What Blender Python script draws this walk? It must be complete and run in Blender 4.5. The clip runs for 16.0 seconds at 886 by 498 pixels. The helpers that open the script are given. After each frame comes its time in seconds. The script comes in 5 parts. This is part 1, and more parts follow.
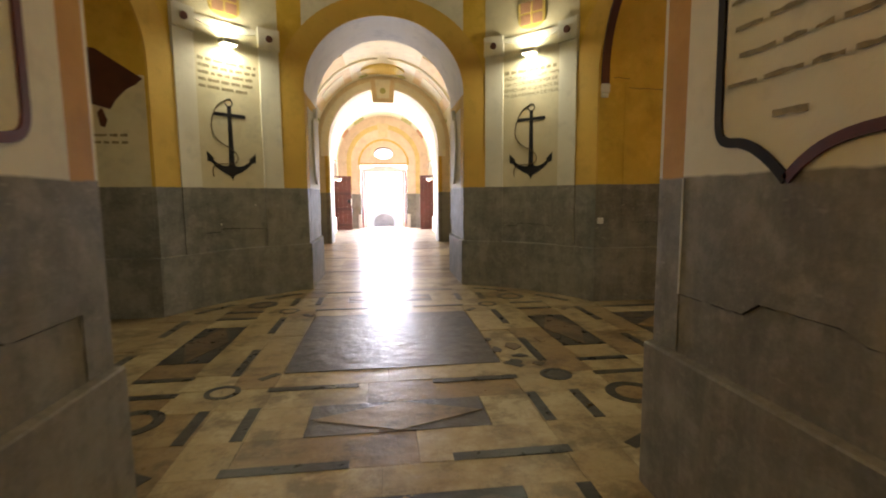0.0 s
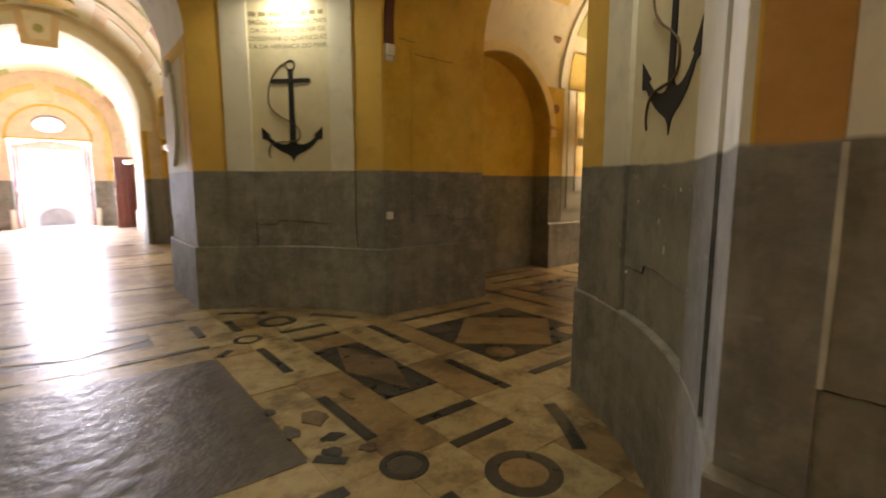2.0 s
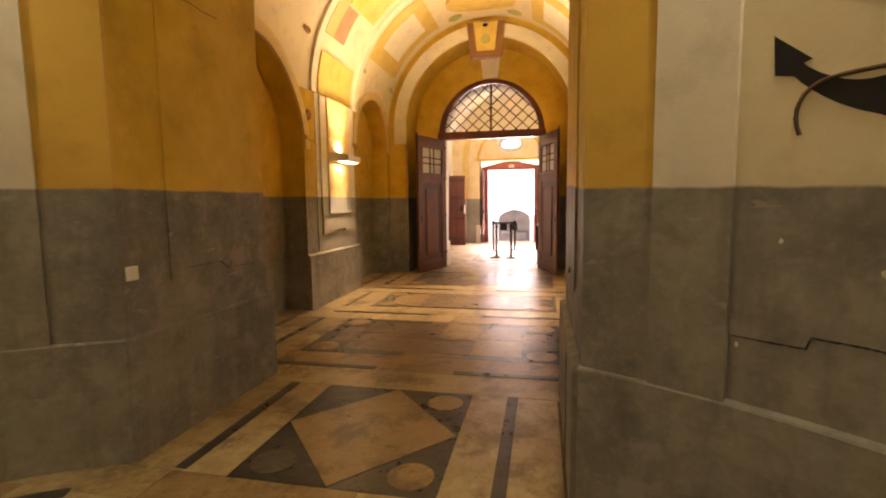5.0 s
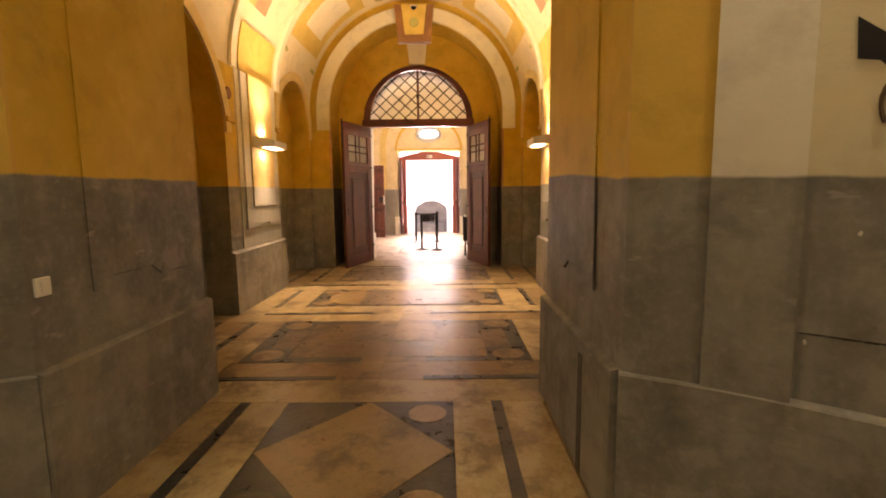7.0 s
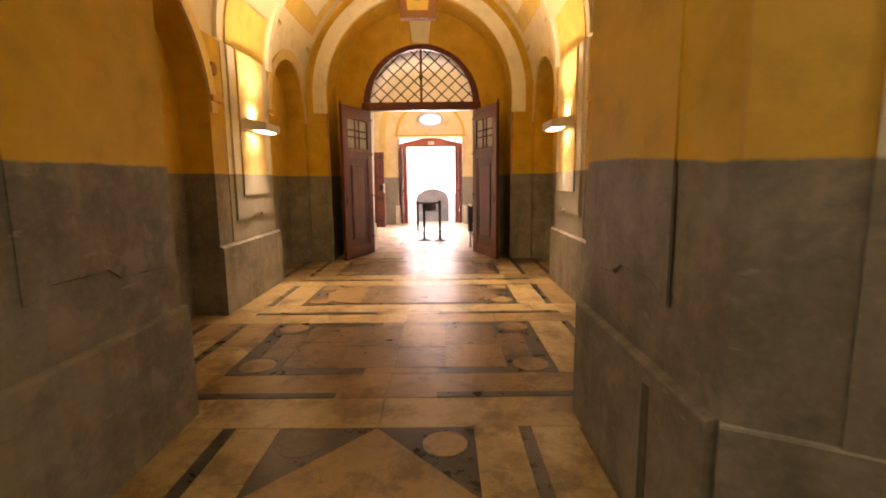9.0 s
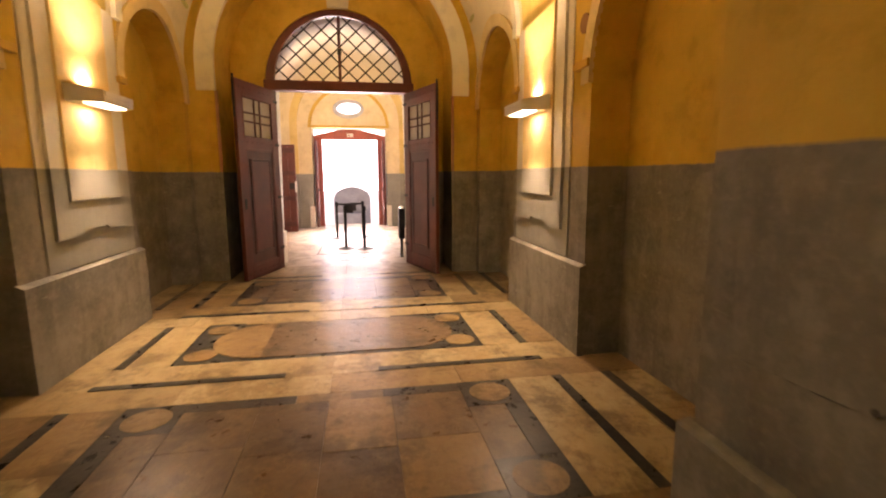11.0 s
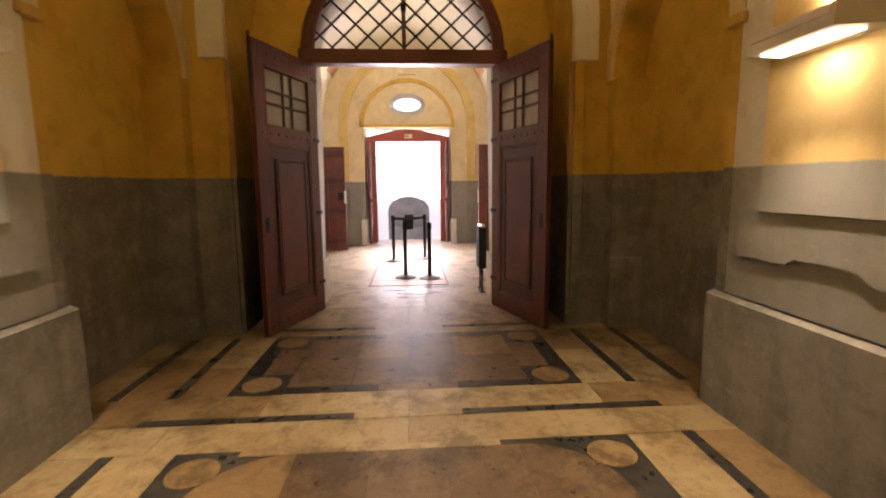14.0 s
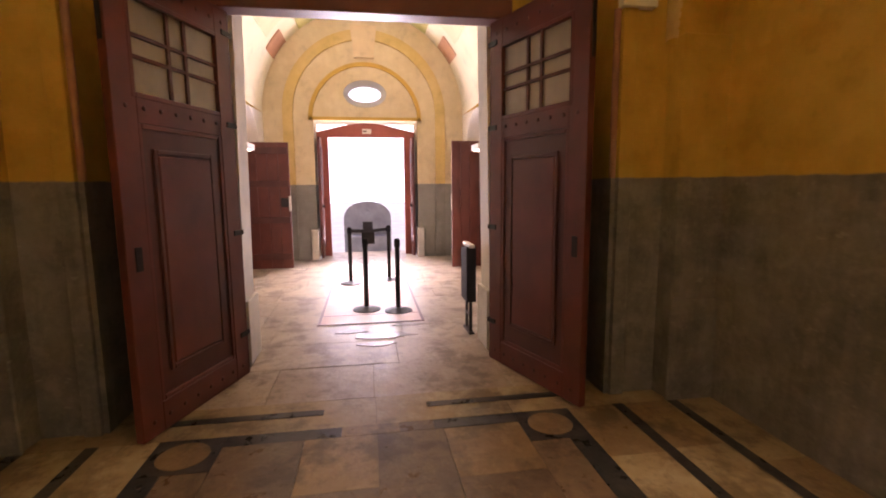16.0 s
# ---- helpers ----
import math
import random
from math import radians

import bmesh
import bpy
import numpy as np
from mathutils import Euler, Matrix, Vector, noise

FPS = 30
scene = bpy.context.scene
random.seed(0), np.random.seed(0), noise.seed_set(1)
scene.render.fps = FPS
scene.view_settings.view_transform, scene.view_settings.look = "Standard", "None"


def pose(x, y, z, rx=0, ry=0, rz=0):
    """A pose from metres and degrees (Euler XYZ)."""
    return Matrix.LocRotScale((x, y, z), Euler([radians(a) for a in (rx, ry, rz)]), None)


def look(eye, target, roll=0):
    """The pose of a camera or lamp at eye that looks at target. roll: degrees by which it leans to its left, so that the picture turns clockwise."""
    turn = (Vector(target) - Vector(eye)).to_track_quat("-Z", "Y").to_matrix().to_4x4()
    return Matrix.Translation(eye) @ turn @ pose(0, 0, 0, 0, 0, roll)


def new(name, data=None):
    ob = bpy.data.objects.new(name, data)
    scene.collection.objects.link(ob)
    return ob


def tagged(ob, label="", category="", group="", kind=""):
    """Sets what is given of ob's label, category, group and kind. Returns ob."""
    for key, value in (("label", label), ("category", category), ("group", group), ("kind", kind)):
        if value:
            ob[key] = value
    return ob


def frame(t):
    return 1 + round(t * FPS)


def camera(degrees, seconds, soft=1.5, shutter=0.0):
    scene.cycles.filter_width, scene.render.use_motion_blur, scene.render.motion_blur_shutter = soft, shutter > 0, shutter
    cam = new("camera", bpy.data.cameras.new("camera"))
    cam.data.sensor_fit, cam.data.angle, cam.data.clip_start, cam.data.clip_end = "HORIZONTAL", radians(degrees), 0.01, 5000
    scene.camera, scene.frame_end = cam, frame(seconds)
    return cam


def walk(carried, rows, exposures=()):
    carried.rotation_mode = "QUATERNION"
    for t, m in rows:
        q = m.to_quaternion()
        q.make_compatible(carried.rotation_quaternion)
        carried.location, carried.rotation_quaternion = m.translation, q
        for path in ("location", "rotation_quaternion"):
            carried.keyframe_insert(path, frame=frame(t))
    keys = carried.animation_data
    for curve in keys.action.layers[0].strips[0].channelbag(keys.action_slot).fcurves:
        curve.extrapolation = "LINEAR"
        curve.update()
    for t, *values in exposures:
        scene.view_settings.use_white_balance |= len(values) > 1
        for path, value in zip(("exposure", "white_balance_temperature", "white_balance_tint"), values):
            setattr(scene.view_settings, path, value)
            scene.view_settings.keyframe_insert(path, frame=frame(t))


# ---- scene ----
cam = camera(85.8, 16.0, soft=1.9, shutter=0.4)
PATH = [
    (0, (0.159, 0.398, 1.395), (0.405, 2.371, 1.176), -0.5),
    (0.5, (0.182, 0.82, 1.389), (0.559, 2.771, 1.157), -0.6),
    (1, (0.159, 1.238, 1.381), (0.763, 3.129, 1.133), -0.7),
    (1.5, (0.243, 1.624, 1.415), (1.175, 3.371, 1.136), -0.3),
    (2, (0.243, 2.038, 1.378), (1.487, 3.582, 1.114), 0.0),
    (2.5, (0.277, 2.415, 1.389), (1.732, 3.765, 1.143), 0.1),
    (3, (0.422, 2.78, 1.408), (2.015, 3.967, 1.171), -0.2),
    (3.5, (0.421, 3.157, 1.427), (2.13, 4.171, 1.198), -0.3),
    (4, (0.572, 3.482, 1.429), (2.391, 4.283, 1.206), -0.8),
    (4.5, (0.679, 3.782, 1.427), (2.575, 4.383, 1.218), -0.7),
    (5, (0.726, 4.062, 1.443), (2.675, 4.467, 1.246), -0.7),
    (7.5, (1.039, 4.621, 1.446), (3.024, 4.618, 1.201), -0.6),
    (8, (1.098, 4.622, 1.438), (3.079, 4.651, 1.165), -0.6),
    (10.5, (2.657, 4.909, 1.467), (4.618, 4.712, 1.126), -0.4),
    (11, (3.081, 4.887, 1.469), (5.028, 4.55, 1.165), -0.3),
    (11.5, (3.485, 5.019, 1.466), (5.43, 4.642, 1.193), -0.4),
    (12, (3.847, 5.047, 1.468), (5.815, 4.785, 1.225), -0.4),
    (12.5, (4.233, 5.028, 1.484), (6.216, 4.927, 1.247), -0.5),
    (13, (4.632, 5.116, 1.491), (6.616, 5.115, 1.242), -0.7),
    (13.5, (5.045, 5.035, 1.478), (7.028, 5.012, 1.22), -0.6),
    (14, (5.476, 5.092, 1.451), (7.453, 4.96, 1.183), -0.6),
    (14.5, (5.88, 5.039, 1.456), (7.843, 4.774, 1.184), -0.5),
    (15, (6.293, 5.097, 1.454), (8.244, 4.744, 1.19), -0.4),
    (15.5, (6.717, 5.187, 1.474), (8.67, 4.845, 1.212), -0.5),
    (16, (7.152, 5.15, 1.492), (9.111, 4.841, 1.229), -0.5),
]
EXPOSURES = [(0, 0.1, 6250, 22), (1.5, 0.08, 6300, 24), (3, 0.18, 6800, 28), (4.5, 0.5, 7700, 35), (8, 0.5, 7800, 38), (10.5, 0.5, 7450, 38), (11.5, 0.42, 7050, 37), (12.5, 0.3, 6550, 29), (13.5, -0.04, 6350, 28), (14.5, -0.25, 6500, 34), (16, -0.1, 6350, 42)]
walk(cam, [(t, look(eye, target, roll)) for t, eye, target, roll in PATH], EXPOSURES)

# ---- world and lights ----
CX, CY = 0.23, 5.13
world = bpy.data.worlds.new("sky")
scene.world = world
world.use_nodes = True
wt = world.node_tree
sky = wt.nodes.new("ShaderNodeTexSky")
sky.sky_type = "NISHITA"
sky.sun_disc = False
sky.sun_elevation = radians(64)
sky.sun_rotation = radians(45)
wt.links.new(sky.outputs[0], wt.nodes["Background"].inputs[0])
wt.nodes["Background"].inputs[1].default_value = 0.15


def lamp(name, kind, m, energy, colour, size=0.3, size_y=None):
    d = bpy.data.lights.new(name, kind)
    d.energy, d.color = energy, colour
    if kind == "AREA":
        d.size = size
        if size_y:
            d.shape, d.size_y = "RECTANGLE", size_y
    if kind == "SUN":
        d.angle = radians(0.5)
    ob = new(name, d)
    ob.matrix_world = m
    return ob


ARMS = {k: pose(CX, CY, 0, 0, 0, a) for k, a in (("east", 0), ("north", 90), ("west", 180), ("south", -90))}
DAY = (1.0, 0.97, 0.95)
WARM = (1.0, 0.81, 0.50)
lamp("sun", "SUN", look((9, 9, 26), (0, 0, 0)), 4.5, (1.0, 0.95, 0.88))
# daylight through the outer doorways: level light, and for the east the sky's light falling in steeply
for arm, power in (("east", 32), ("north", 1120)):
    lamp("doorway_daylight", "AREA", ARMS[arm] @ look((17.9, 0, 1.5), (10, 0, 1.2)), power, (0.94, 0.96, 1.0) if arm == "east" else (0.92, 0.95, 1.0), 1.5, 2.5)
steep = lamp("doorway_skylight", "AREA", ARMS["east"] @ look((17.3, 0, 2.35), (15.33, 0, 0)), 85, (1.0, 0.96, 0.91), 1.5, 0.5)
steep.data.spread = radians(64)
# sunlight thrown up from the paving outside onto the vault of the east room
bounce = lamp("paving_bounce", "AREA", ARMS["east"] @ look((17.35, 0, 0.3), (14.4, 0, 3.4)), 130, (1.0, 0.95, 0.90), 1.5, 0.5)
bounce.data.spread = radians(110)
# the south pair is unseen, added to brighten the walls near the start
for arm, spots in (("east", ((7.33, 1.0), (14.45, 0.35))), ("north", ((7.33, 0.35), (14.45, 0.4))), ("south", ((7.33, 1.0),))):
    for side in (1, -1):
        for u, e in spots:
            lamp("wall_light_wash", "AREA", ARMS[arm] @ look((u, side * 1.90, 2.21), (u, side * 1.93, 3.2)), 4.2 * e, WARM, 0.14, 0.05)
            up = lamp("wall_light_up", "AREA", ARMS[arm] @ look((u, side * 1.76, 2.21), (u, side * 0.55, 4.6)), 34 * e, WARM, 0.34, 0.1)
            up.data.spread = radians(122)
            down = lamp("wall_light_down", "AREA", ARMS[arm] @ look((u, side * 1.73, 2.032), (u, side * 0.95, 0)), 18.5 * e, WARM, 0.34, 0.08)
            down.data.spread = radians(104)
for side in (1, -1):
    lamp("wall_light_wash", "AREA", ARMS["east"] @ look((7.33, side * 1.86, 2.032), (7.33, side * 1.9, 0)), 1.9, WARM, 0.14, 0.05)
for a in (45, 135, 225, 315):
    m = pose(CX, CY, 0, 0, 0, a)
    lamp("rotunda_light_down", "AREA", m @ look((2.76, 0, 3.36), (2.70, 0, 1)), 11.5, (1.0, 0.985, 0.66), 0.15, 0.08)
    lamp("rotunda_light_up", "AREA", m @ look((2.80, 0, 3.47), (2.84, 0, 5)), 8, (1.0, 0.985, 0.66), 0.15, 0.08)


# ---- materials ----
def nodes_of(name):
    m = bpy.data.materials.new(name)
    m.use_nodes = True
    t = m.node_tree
    return m, t, t.nodes["Principled BSDF"]


def math_node(t, op, a, b=None):
    n = t.nodes.new("ShaderNodeMath")
    n.operation = op
    for i, v in enumerate((a, b)):
        if v is None:
            continue
        if isinstance(v, (int, float)):
            n.inputs[i].default_value = v
        else:
            t.links.new(v, n.inputs[i])
    return n.outputs[0]


def noise_node(t, scale, detail=4.0, rough=0.55, vec=None):
    n = t.nodes.new("ShaderNodeTexNoise")
    n.inputs["Scale"].default_value, n.inputs["Detail"].default_value, n.inputs["Roughness"].default_value = scale, detail, rough
    if vec is None:
        vec = t.nodes.new("ShaderNodeNewGeometry").outputs["Position"]
    t.links.new(vec, n.inputs["Vector"])
    return n.outputs["Fac"]


def ramp(t, fac, lo, hi):
    n = t.nodes.new("ShaderNodeMapRange")
    t.links.new(fac, n.inputs[0])
    n.inputs[1].default_value, n.inputs[2].default_value = lo, hi
    return n.outputs[0]


def mix(t, fac, a, b, mode="MIX"):
    n = t.nodes.new("ShaderNodeMix")
    n.data_type, n.blend_type = "RGBA", mode
    for sock, v in ((n.inputs[0], fac), (n.inputs[6], a), (n.inputs[7], b)):
        if isinstance(v, (int, float)):
            sock.default_value = v
        elif isinstance(v, tuple):
            sock.default_value = (*v, 1)
        else:
            t.links.new(v, sock)
    return n.outputs[2]


def bump(t, bsdf, height, strength=0.2, dist=0.01):
    n = t.nodes.new("ShaderNodeBump")
    n.inputs["Strength"].default_value, n.inputs["Distance"].default_value = strength, dist
    t.links.new(height, n.inputs["Height"])
    t.links.new(n.outputs[0], bsdf.inputs["Normal"])


def dull(c, k):
    return tuple(v * k for v in c)


DADO_Z = 1.535


def dado_colour(t):
    big, mid, fine = noise_node(t, 1.1, 5), noise_node(t, 5.0, 6, 0.65), noise_node(t, 28, 3)
    tall = t.nodes.new("ShaderNodeMapping")
    tall.inputs["Scale"].default_value = (1.0, 1.0, 0.16)
    t.links.new(t.nodes.new("ShaderNodeNewGeometry").outputs["Position"], tall.inputs["Vector"])
    streak = noise_node(t, 6.5, 5, 0.6, tall.outputs[0])
    flat = t.nodes.new("ShaderNodeMapping")
    flat.inputs["Scale"].default_value = (0.7, 0.7, 1.9)
    t.links.new(tall.inputs["Vector"].links[0].from_socket, flat.inputs["Vector"])
    brush = noise_node(t, 4.0, 6, 0.7, flat.outputs[0])
    scratch = noise_node(t, 11.0, 2, 0.5, flat.outputs[0])
    c = mix(t, ramp(t, big, 0.38, 0.62), (0.162, 0.157, 0.138), (0.242, 0.230, 0.200))
    c = mix(t, math_node(t, "MULTIPLY", ramp(t, mid, 0.51, 0.63), 0.55), c, (0.31, 0.295, 0.26))
    c = mix(t, math_node(t, "MULTIPLY", ramp(t, mid, 0.47, 0.30), 0.55), c, (0.085, 0.085, 0.075))
    c = mix(t, math_node(t, "MULTIPLY", ramp(t, streak, 0.54, 0.66), 0.35), c, (0.30, 0.28, 0.235))
    c = mix(t, math_node(t, "MULTIPLY", ramp(t, streak, 0.48, 0.34), 0.42), c, (0.12, 0.115, 0.098))
    c = mix(t, math_node(t, "MULTIPLY", ramp(t, brush, 0.52, 0.66), 0.35), c, (0.27, 0.265, 0.235))
    c = mix(t, math_node(t, "MULTIPLY", ramp(t, brush, 0.46, 0.34), 0.32), c, (0.105, 0.105, 0.092))
    c = mix(t, math_node(t, "MULTIPLY", ramp(t, scratch, 0.70, 0.76), 0.5), c, (0.36, 0.35, 0.31))
    return mix(t, math_node(t, "MULTIPLY", ramp(t, fine, 0.5, 0.7), 0.25), c, (0.33, 0.31, 0.27))


def wall_mat(name, colour, worn, two_tone=True, low=0.0):
    """Limewashed plaster above a painted grey dado."""
    m, t, b = nodes_of(name)
    big, mid, fine = noise_node(t, 0.9, 4), noise_node(t, 4.5, 6, 0.6), noise_node(t, 60, 3)
    c = mix(t, math_node(t, "MULTIPLY", ramp(t, big, 0.42, 0.62), 0.8), colour, worn)
    c = mix(t, math_node(t, "MULTIPLY", ramp(t, mid, 0.52, 0.66), 0.5), c, dull(worn, 1.1))
    c = mix(t, math_node(t, "MULTIPLY", ramp(t, mid, 0.47, 0.33), 0.5), c, dull(colour, 0.74))
    if two_tone:
        z = t.nodes.new("ShaderNodeSeparateXYZ")
        t.links.new(t.nodes.new("ShaderNodeNewGeometry").outputs["Position"], z.inputs[0])
        edge = math_node(t, "ADD", z.outputs[2], math_node(t, "MULTIPLY", math_node(t, "SUBTRACT", noise_node(t, 7, 3), 0.5), 0.022))
        # the painted line sinks a little from the hall towards the south
        sunk = math_node(t, "MULTIPLY", ramp(t, z.outputs[0], 3.7, 2.95), 0.043)
        edge = math_node(t, "ADD", edge, math_node(t, "MULTIPLY", math_node(t, "ADD", ramp(t, z.outputs[1], 4.6, 3.9), math_node(t, "MULTIPLY", ramp(t, z.outputs[1], 3.9, 2.7), 0.6)), sunk))
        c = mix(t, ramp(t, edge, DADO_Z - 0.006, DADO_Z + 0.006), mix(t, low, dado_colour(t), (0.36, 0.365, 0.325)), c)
    t.links.new(c, b.inputs["Base Color"])
    b.inputs["Roughness"].default_value = 0.72
    b.inputs["Specular IOR Level"].default_value = 0.3
    h = math_node(t, "ADD", math_node(t, "MULTIPLY", fine, 0.25), math_node(t, "ADD", mid, big))
    bump(t, b, h, 0.35, 0.012)
    return m


OCHRE = wall_mat("ochre_limewash", (0.60, 0.385, 0.042), (0.69, 0.465, 0.075))
# north room's peach, paled by haze mixed into the colour
PEACH_HAZED = wall_mat("hazed_peach_limewash", (0.74, 0.56, 0.40), (0.78, 0.64, 0.50))
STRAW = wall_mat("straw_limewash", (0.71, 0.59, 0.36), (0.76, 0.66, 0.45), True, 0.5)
CREAM = wall_mat("cream_limewash", (0.66, 0.60, 0.42), (0.53, 0.46, 0.29))
PALE = wall_mat("white_limewash", (0.74, 0.71, 0.60), (0.64, 0.60, 0.49))
PEACH = wall_mat("peach_limewash", (0.50, 0.27, 0.070), (0.56, 0.32, 0.095))
WHITE_WALL = wall_mat("white_plaster", (0.76, 0.74, 0.68), (0.68, 0.65, 0.58), False)
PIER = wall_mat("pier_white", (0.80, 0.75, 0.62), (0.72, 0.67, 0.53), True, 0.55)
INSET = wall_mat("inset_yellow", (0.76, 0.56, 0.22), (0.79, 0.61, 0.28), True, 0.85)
RIB = wall_mat("rib_yellow", (0.66, 0.49, 0.17), (0.70, 0.54, 0.24), True, 0.3)
BAND = wall_mat("yellow_band", (0.66, 0.43, 0.085), (0.58, 0.36, 0.07))
VAULT = wall_mat("vault_cream", (0.76, 0.68, 0.46), (0.70, 0.61, 0.40), False)
VAULT_OCHRE = wall_mat("vault_ochre", (0.66, 0.49, 0.12), (0.70, 0.54, 0.17), False)
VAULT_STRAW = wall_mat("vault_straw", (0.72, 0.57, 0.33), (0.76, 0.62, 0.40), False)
VAULT_GREEN = wall_mat("vault_green", (0.42, 0.44, 0.16), (0.50, 0.47, 0.2), False)
VAULT_PINK = wall_mat("vault_pink", (0.46, 0.24, 0.14), (0.52, 0.31, 0.18), False)
BRACKET_BROWN = wall_mat("bracket_brown", (0.27, 0.135, 0.055), (0.32, 0.17, 0.075), False)
ARCHIVOLT = wall_mat("archivolt_straw", (0.70, 0.54, 0.22), (0.74, 0.60, 0.30), True, 0.4)
VAULT_PALE = wall_mat("vault_white", (0.80, 0.76, 0.58), (0.74, 0.69, 0.50), False)


def plain_mat(name, colour, rough, metal=0.0, var=0.25, scale=9.0, bumps=0.1):
    m, t, b = nodes_of(name)
    f, g = noise_node(t, scale, 5), noise_node(t, scale * 9, 3)
    c = mix(t, math_node(t, "MULTIPLY", ramp(t, f, 0.3, 0.7), 1.0), dull(colour, 1 - var), dull(colour, 1 + var))
    t.links.new(c, b.inputs["Base Color"])
    b.inputs["Roughness"].default_value, b.inputs["Metallic"].default_value = rough, metal
    bump(t, b, math_node(t, "ADD", f, g), bumps, 0.004)
    return m


def marble(name, colours, rough=0.22, vein=None, scale=1.7, relief=0.5):
    """Worn polished stone: cloudy colour that differs from slab to slab, a vein, scratches in the gloss."""
    m, t, b = nodes_of(name)
    info = t.nodes.new("ShaderNodeObjectInfo")
    geo = t.nodes.new("ShaderNodeNewGeometry")
    shift = t.nodes.new("ShaderNodeVectorMath")
    shift.operation = "MULTIPLY_ADD"
    comb = t.nodes.new("ShaderNodeCombineXYZ")
    for k in range(3):
        t.links.new(math_node(t, "MULTIPLY", info.outputs["Random"], 37.0 + 11 * k), comb.inputs[k])
    shift.inputs[1].default_value = (1, 1, 1)
    t.links.new(geo.outputs["Position"], shift.inputs[0])
    t.links.new(comb.outputs[0], shift.inputs[2])
    vec = shift.outputs[0]
    a, d, e = noise_node(t, scale, 5, 0.6, vec), noise_node(t, scale * 5, 6, 0.65, vec), noise_node(t, 45, 3, 0.5, vec)
    c = mix(t, ramp(t, a, 0.40, 0.62), colours[0], colours[1])
    c = mix(t, math_node(t, "MULTIPLY", ramp(t, d, 0.48, 0.64), 0.5), c, colours[2])
    c = mix(t, math_node(t, "MULTIPLY", ramp(t, info.outputs["Random"], 0.35, 1.0), 0.6), c, colours[1])
    if vein:
        v = math_node(t, "ABSOLUTE", math_node(t, "SUBTRACT", noise_node(t, scale * 1.3, 6, 0.7, vec), 0.5))
        c = mix(t, math_node(t, "MULTIPLY", ramp(t, v, 0.016, 0.0), 0.4), c, vein)
    # old stains and grime, in patches
    stain = noise_node(t, 2.6, 6, 0.68)
    c = mix(t, math_node(t, "MULTIPLY", ramp(t, stain, 0.495, 0.61), 0.8), c, dull(colours[1], 0.45))
    c = mix(t, math_node(t, "MULTIPLY", ramp(t, noise_node(t, 11, 5, 0.7), 0.54, 0.66), 0.45), c, dull(colours[1], 0.55))
    t.links.new(c, b.inputs["Base Color"])
    r = math_node(t, "ADD", rough - 0.02, math_node(t, "MULTIPLY", ramp(t, d, 0.3, 0.75), 0.16))
    t.links.new(r, b.inputs["Roughness"])
    b.inputs["Specular IOR Level"].default_value = 0.33
    worn = noise_node(t, 7.0, 4)
    bump(t, b, math_node(t, "ADD", math_node(t, "MULTIPLY", e, 0.2), worn), relief, 0.012)
    return m


CREAM_STONE = marble("cream_marble", ((0.41, 0.33, 0.185), (0.285, 0.205, 0.098), (0.49, 0.415, 0.265)), 0.30, (0.20, 0.12, 0.05))
HONEY_STONE = marble("honey_marble", ((0.285, 0.200, 0.095), (0.200, 0.130, 0.060), (0.34, 0.26, 0.14)), 0.29, (0.16, 0.09, 0.04))
BROWN_STONE = marble("brown_breccia", ((0.160, 0.110, 0.064), (0.108, 0.074, 0.045), (0.20, 0.138, 0.080)), 0.27, (0.24, 0.17, 0.09))
DARK_STONE = marble("dark_slate_inlay", ((0.028, 0.029, 0.028), (0.045, 0.043, 0.038), (0.068, 0.062, 0.051)), 0.26)
SLAB_STONE = marble("worn_dark_slab", ((0.055, 0.047, 0.038), (0.095, 0.080, 0.060), (0.115, 0.095, 0.070)), 0.36, None, 2.4, 0.95)
PALE_PATCH = plain_mat("bare_plaster", (0.52, 0.50, 0.44), 0.85)
INK_DARK = plain_mat("brown_ink", (0.12, 0.09, 0.045), 0.75, 0, 0.35, 30)
JOINT = plain_mat("floor_joint", (0.16, 0.12, 0.07), 0.8)
GREY_STONE = marble("grey_floor_stone", ((0.45, 0.375, 0.28), (0.34, 0.265, 0.185), (0.50, 0.44, 0.345)), 0.36, (0.2, 0.15, 0.1), 1.7, 0.55)
WOOD = plain_mat("red_brown_paint", (0.125, 0.030, 0.018), 0.42, 0, 0.25, 3.5, 0.12)
WOOD_DARK = plain_mat("dark_red_paint", (0.085, 0.024, 0.016), 0.45, 0, 0.25, 3.5, 0.12)
RED_FRAME = plain_mat("rust_red_paint", (0.34, 0.095, 0.065), 0.5, 0, 0.2, 3)
GLARE_FRAME = plain_mat("glare_whitened_paint", (0.62, 0.52, 0.47), 0.6, 0, 0.1, 4)
IRON = plain_mat("black_iron", (0.022, 0.018, 0.016), 0.5, 0.3, 0.3, 20)
BLACK = plain_mat("black_paint", (0.010, 0.009, 0.010), 0.85, 0, 0.3, 12)
RED_LINE = plain_mat("dark_red_line", (0.09, 0.014, 0.012), 0.6, 0, 0.25, 12)
ROPE = plain_mat("rope_line", (0.10, 0.062, 0.03), 0.7, 0, 0.3, 20)
INK = plain_mat("faded_ink", (0.25, 0.205, 0.115), 0.7, 0, 0.35, 30)
WHITE_METAL = plain_mat("white_enamel", (0.78, 0.75, 0.68), 0.4, 0, 0.06, 8)
PLASTIC = plain_mat("white_plastic", (0.72, 0.71, 0.66), 0.45, 0, 0.05, 8)
BELT = plain_mat("black_belt", (0.02, 0.02, 0.022), 0.7, 0, 0.2, 30)
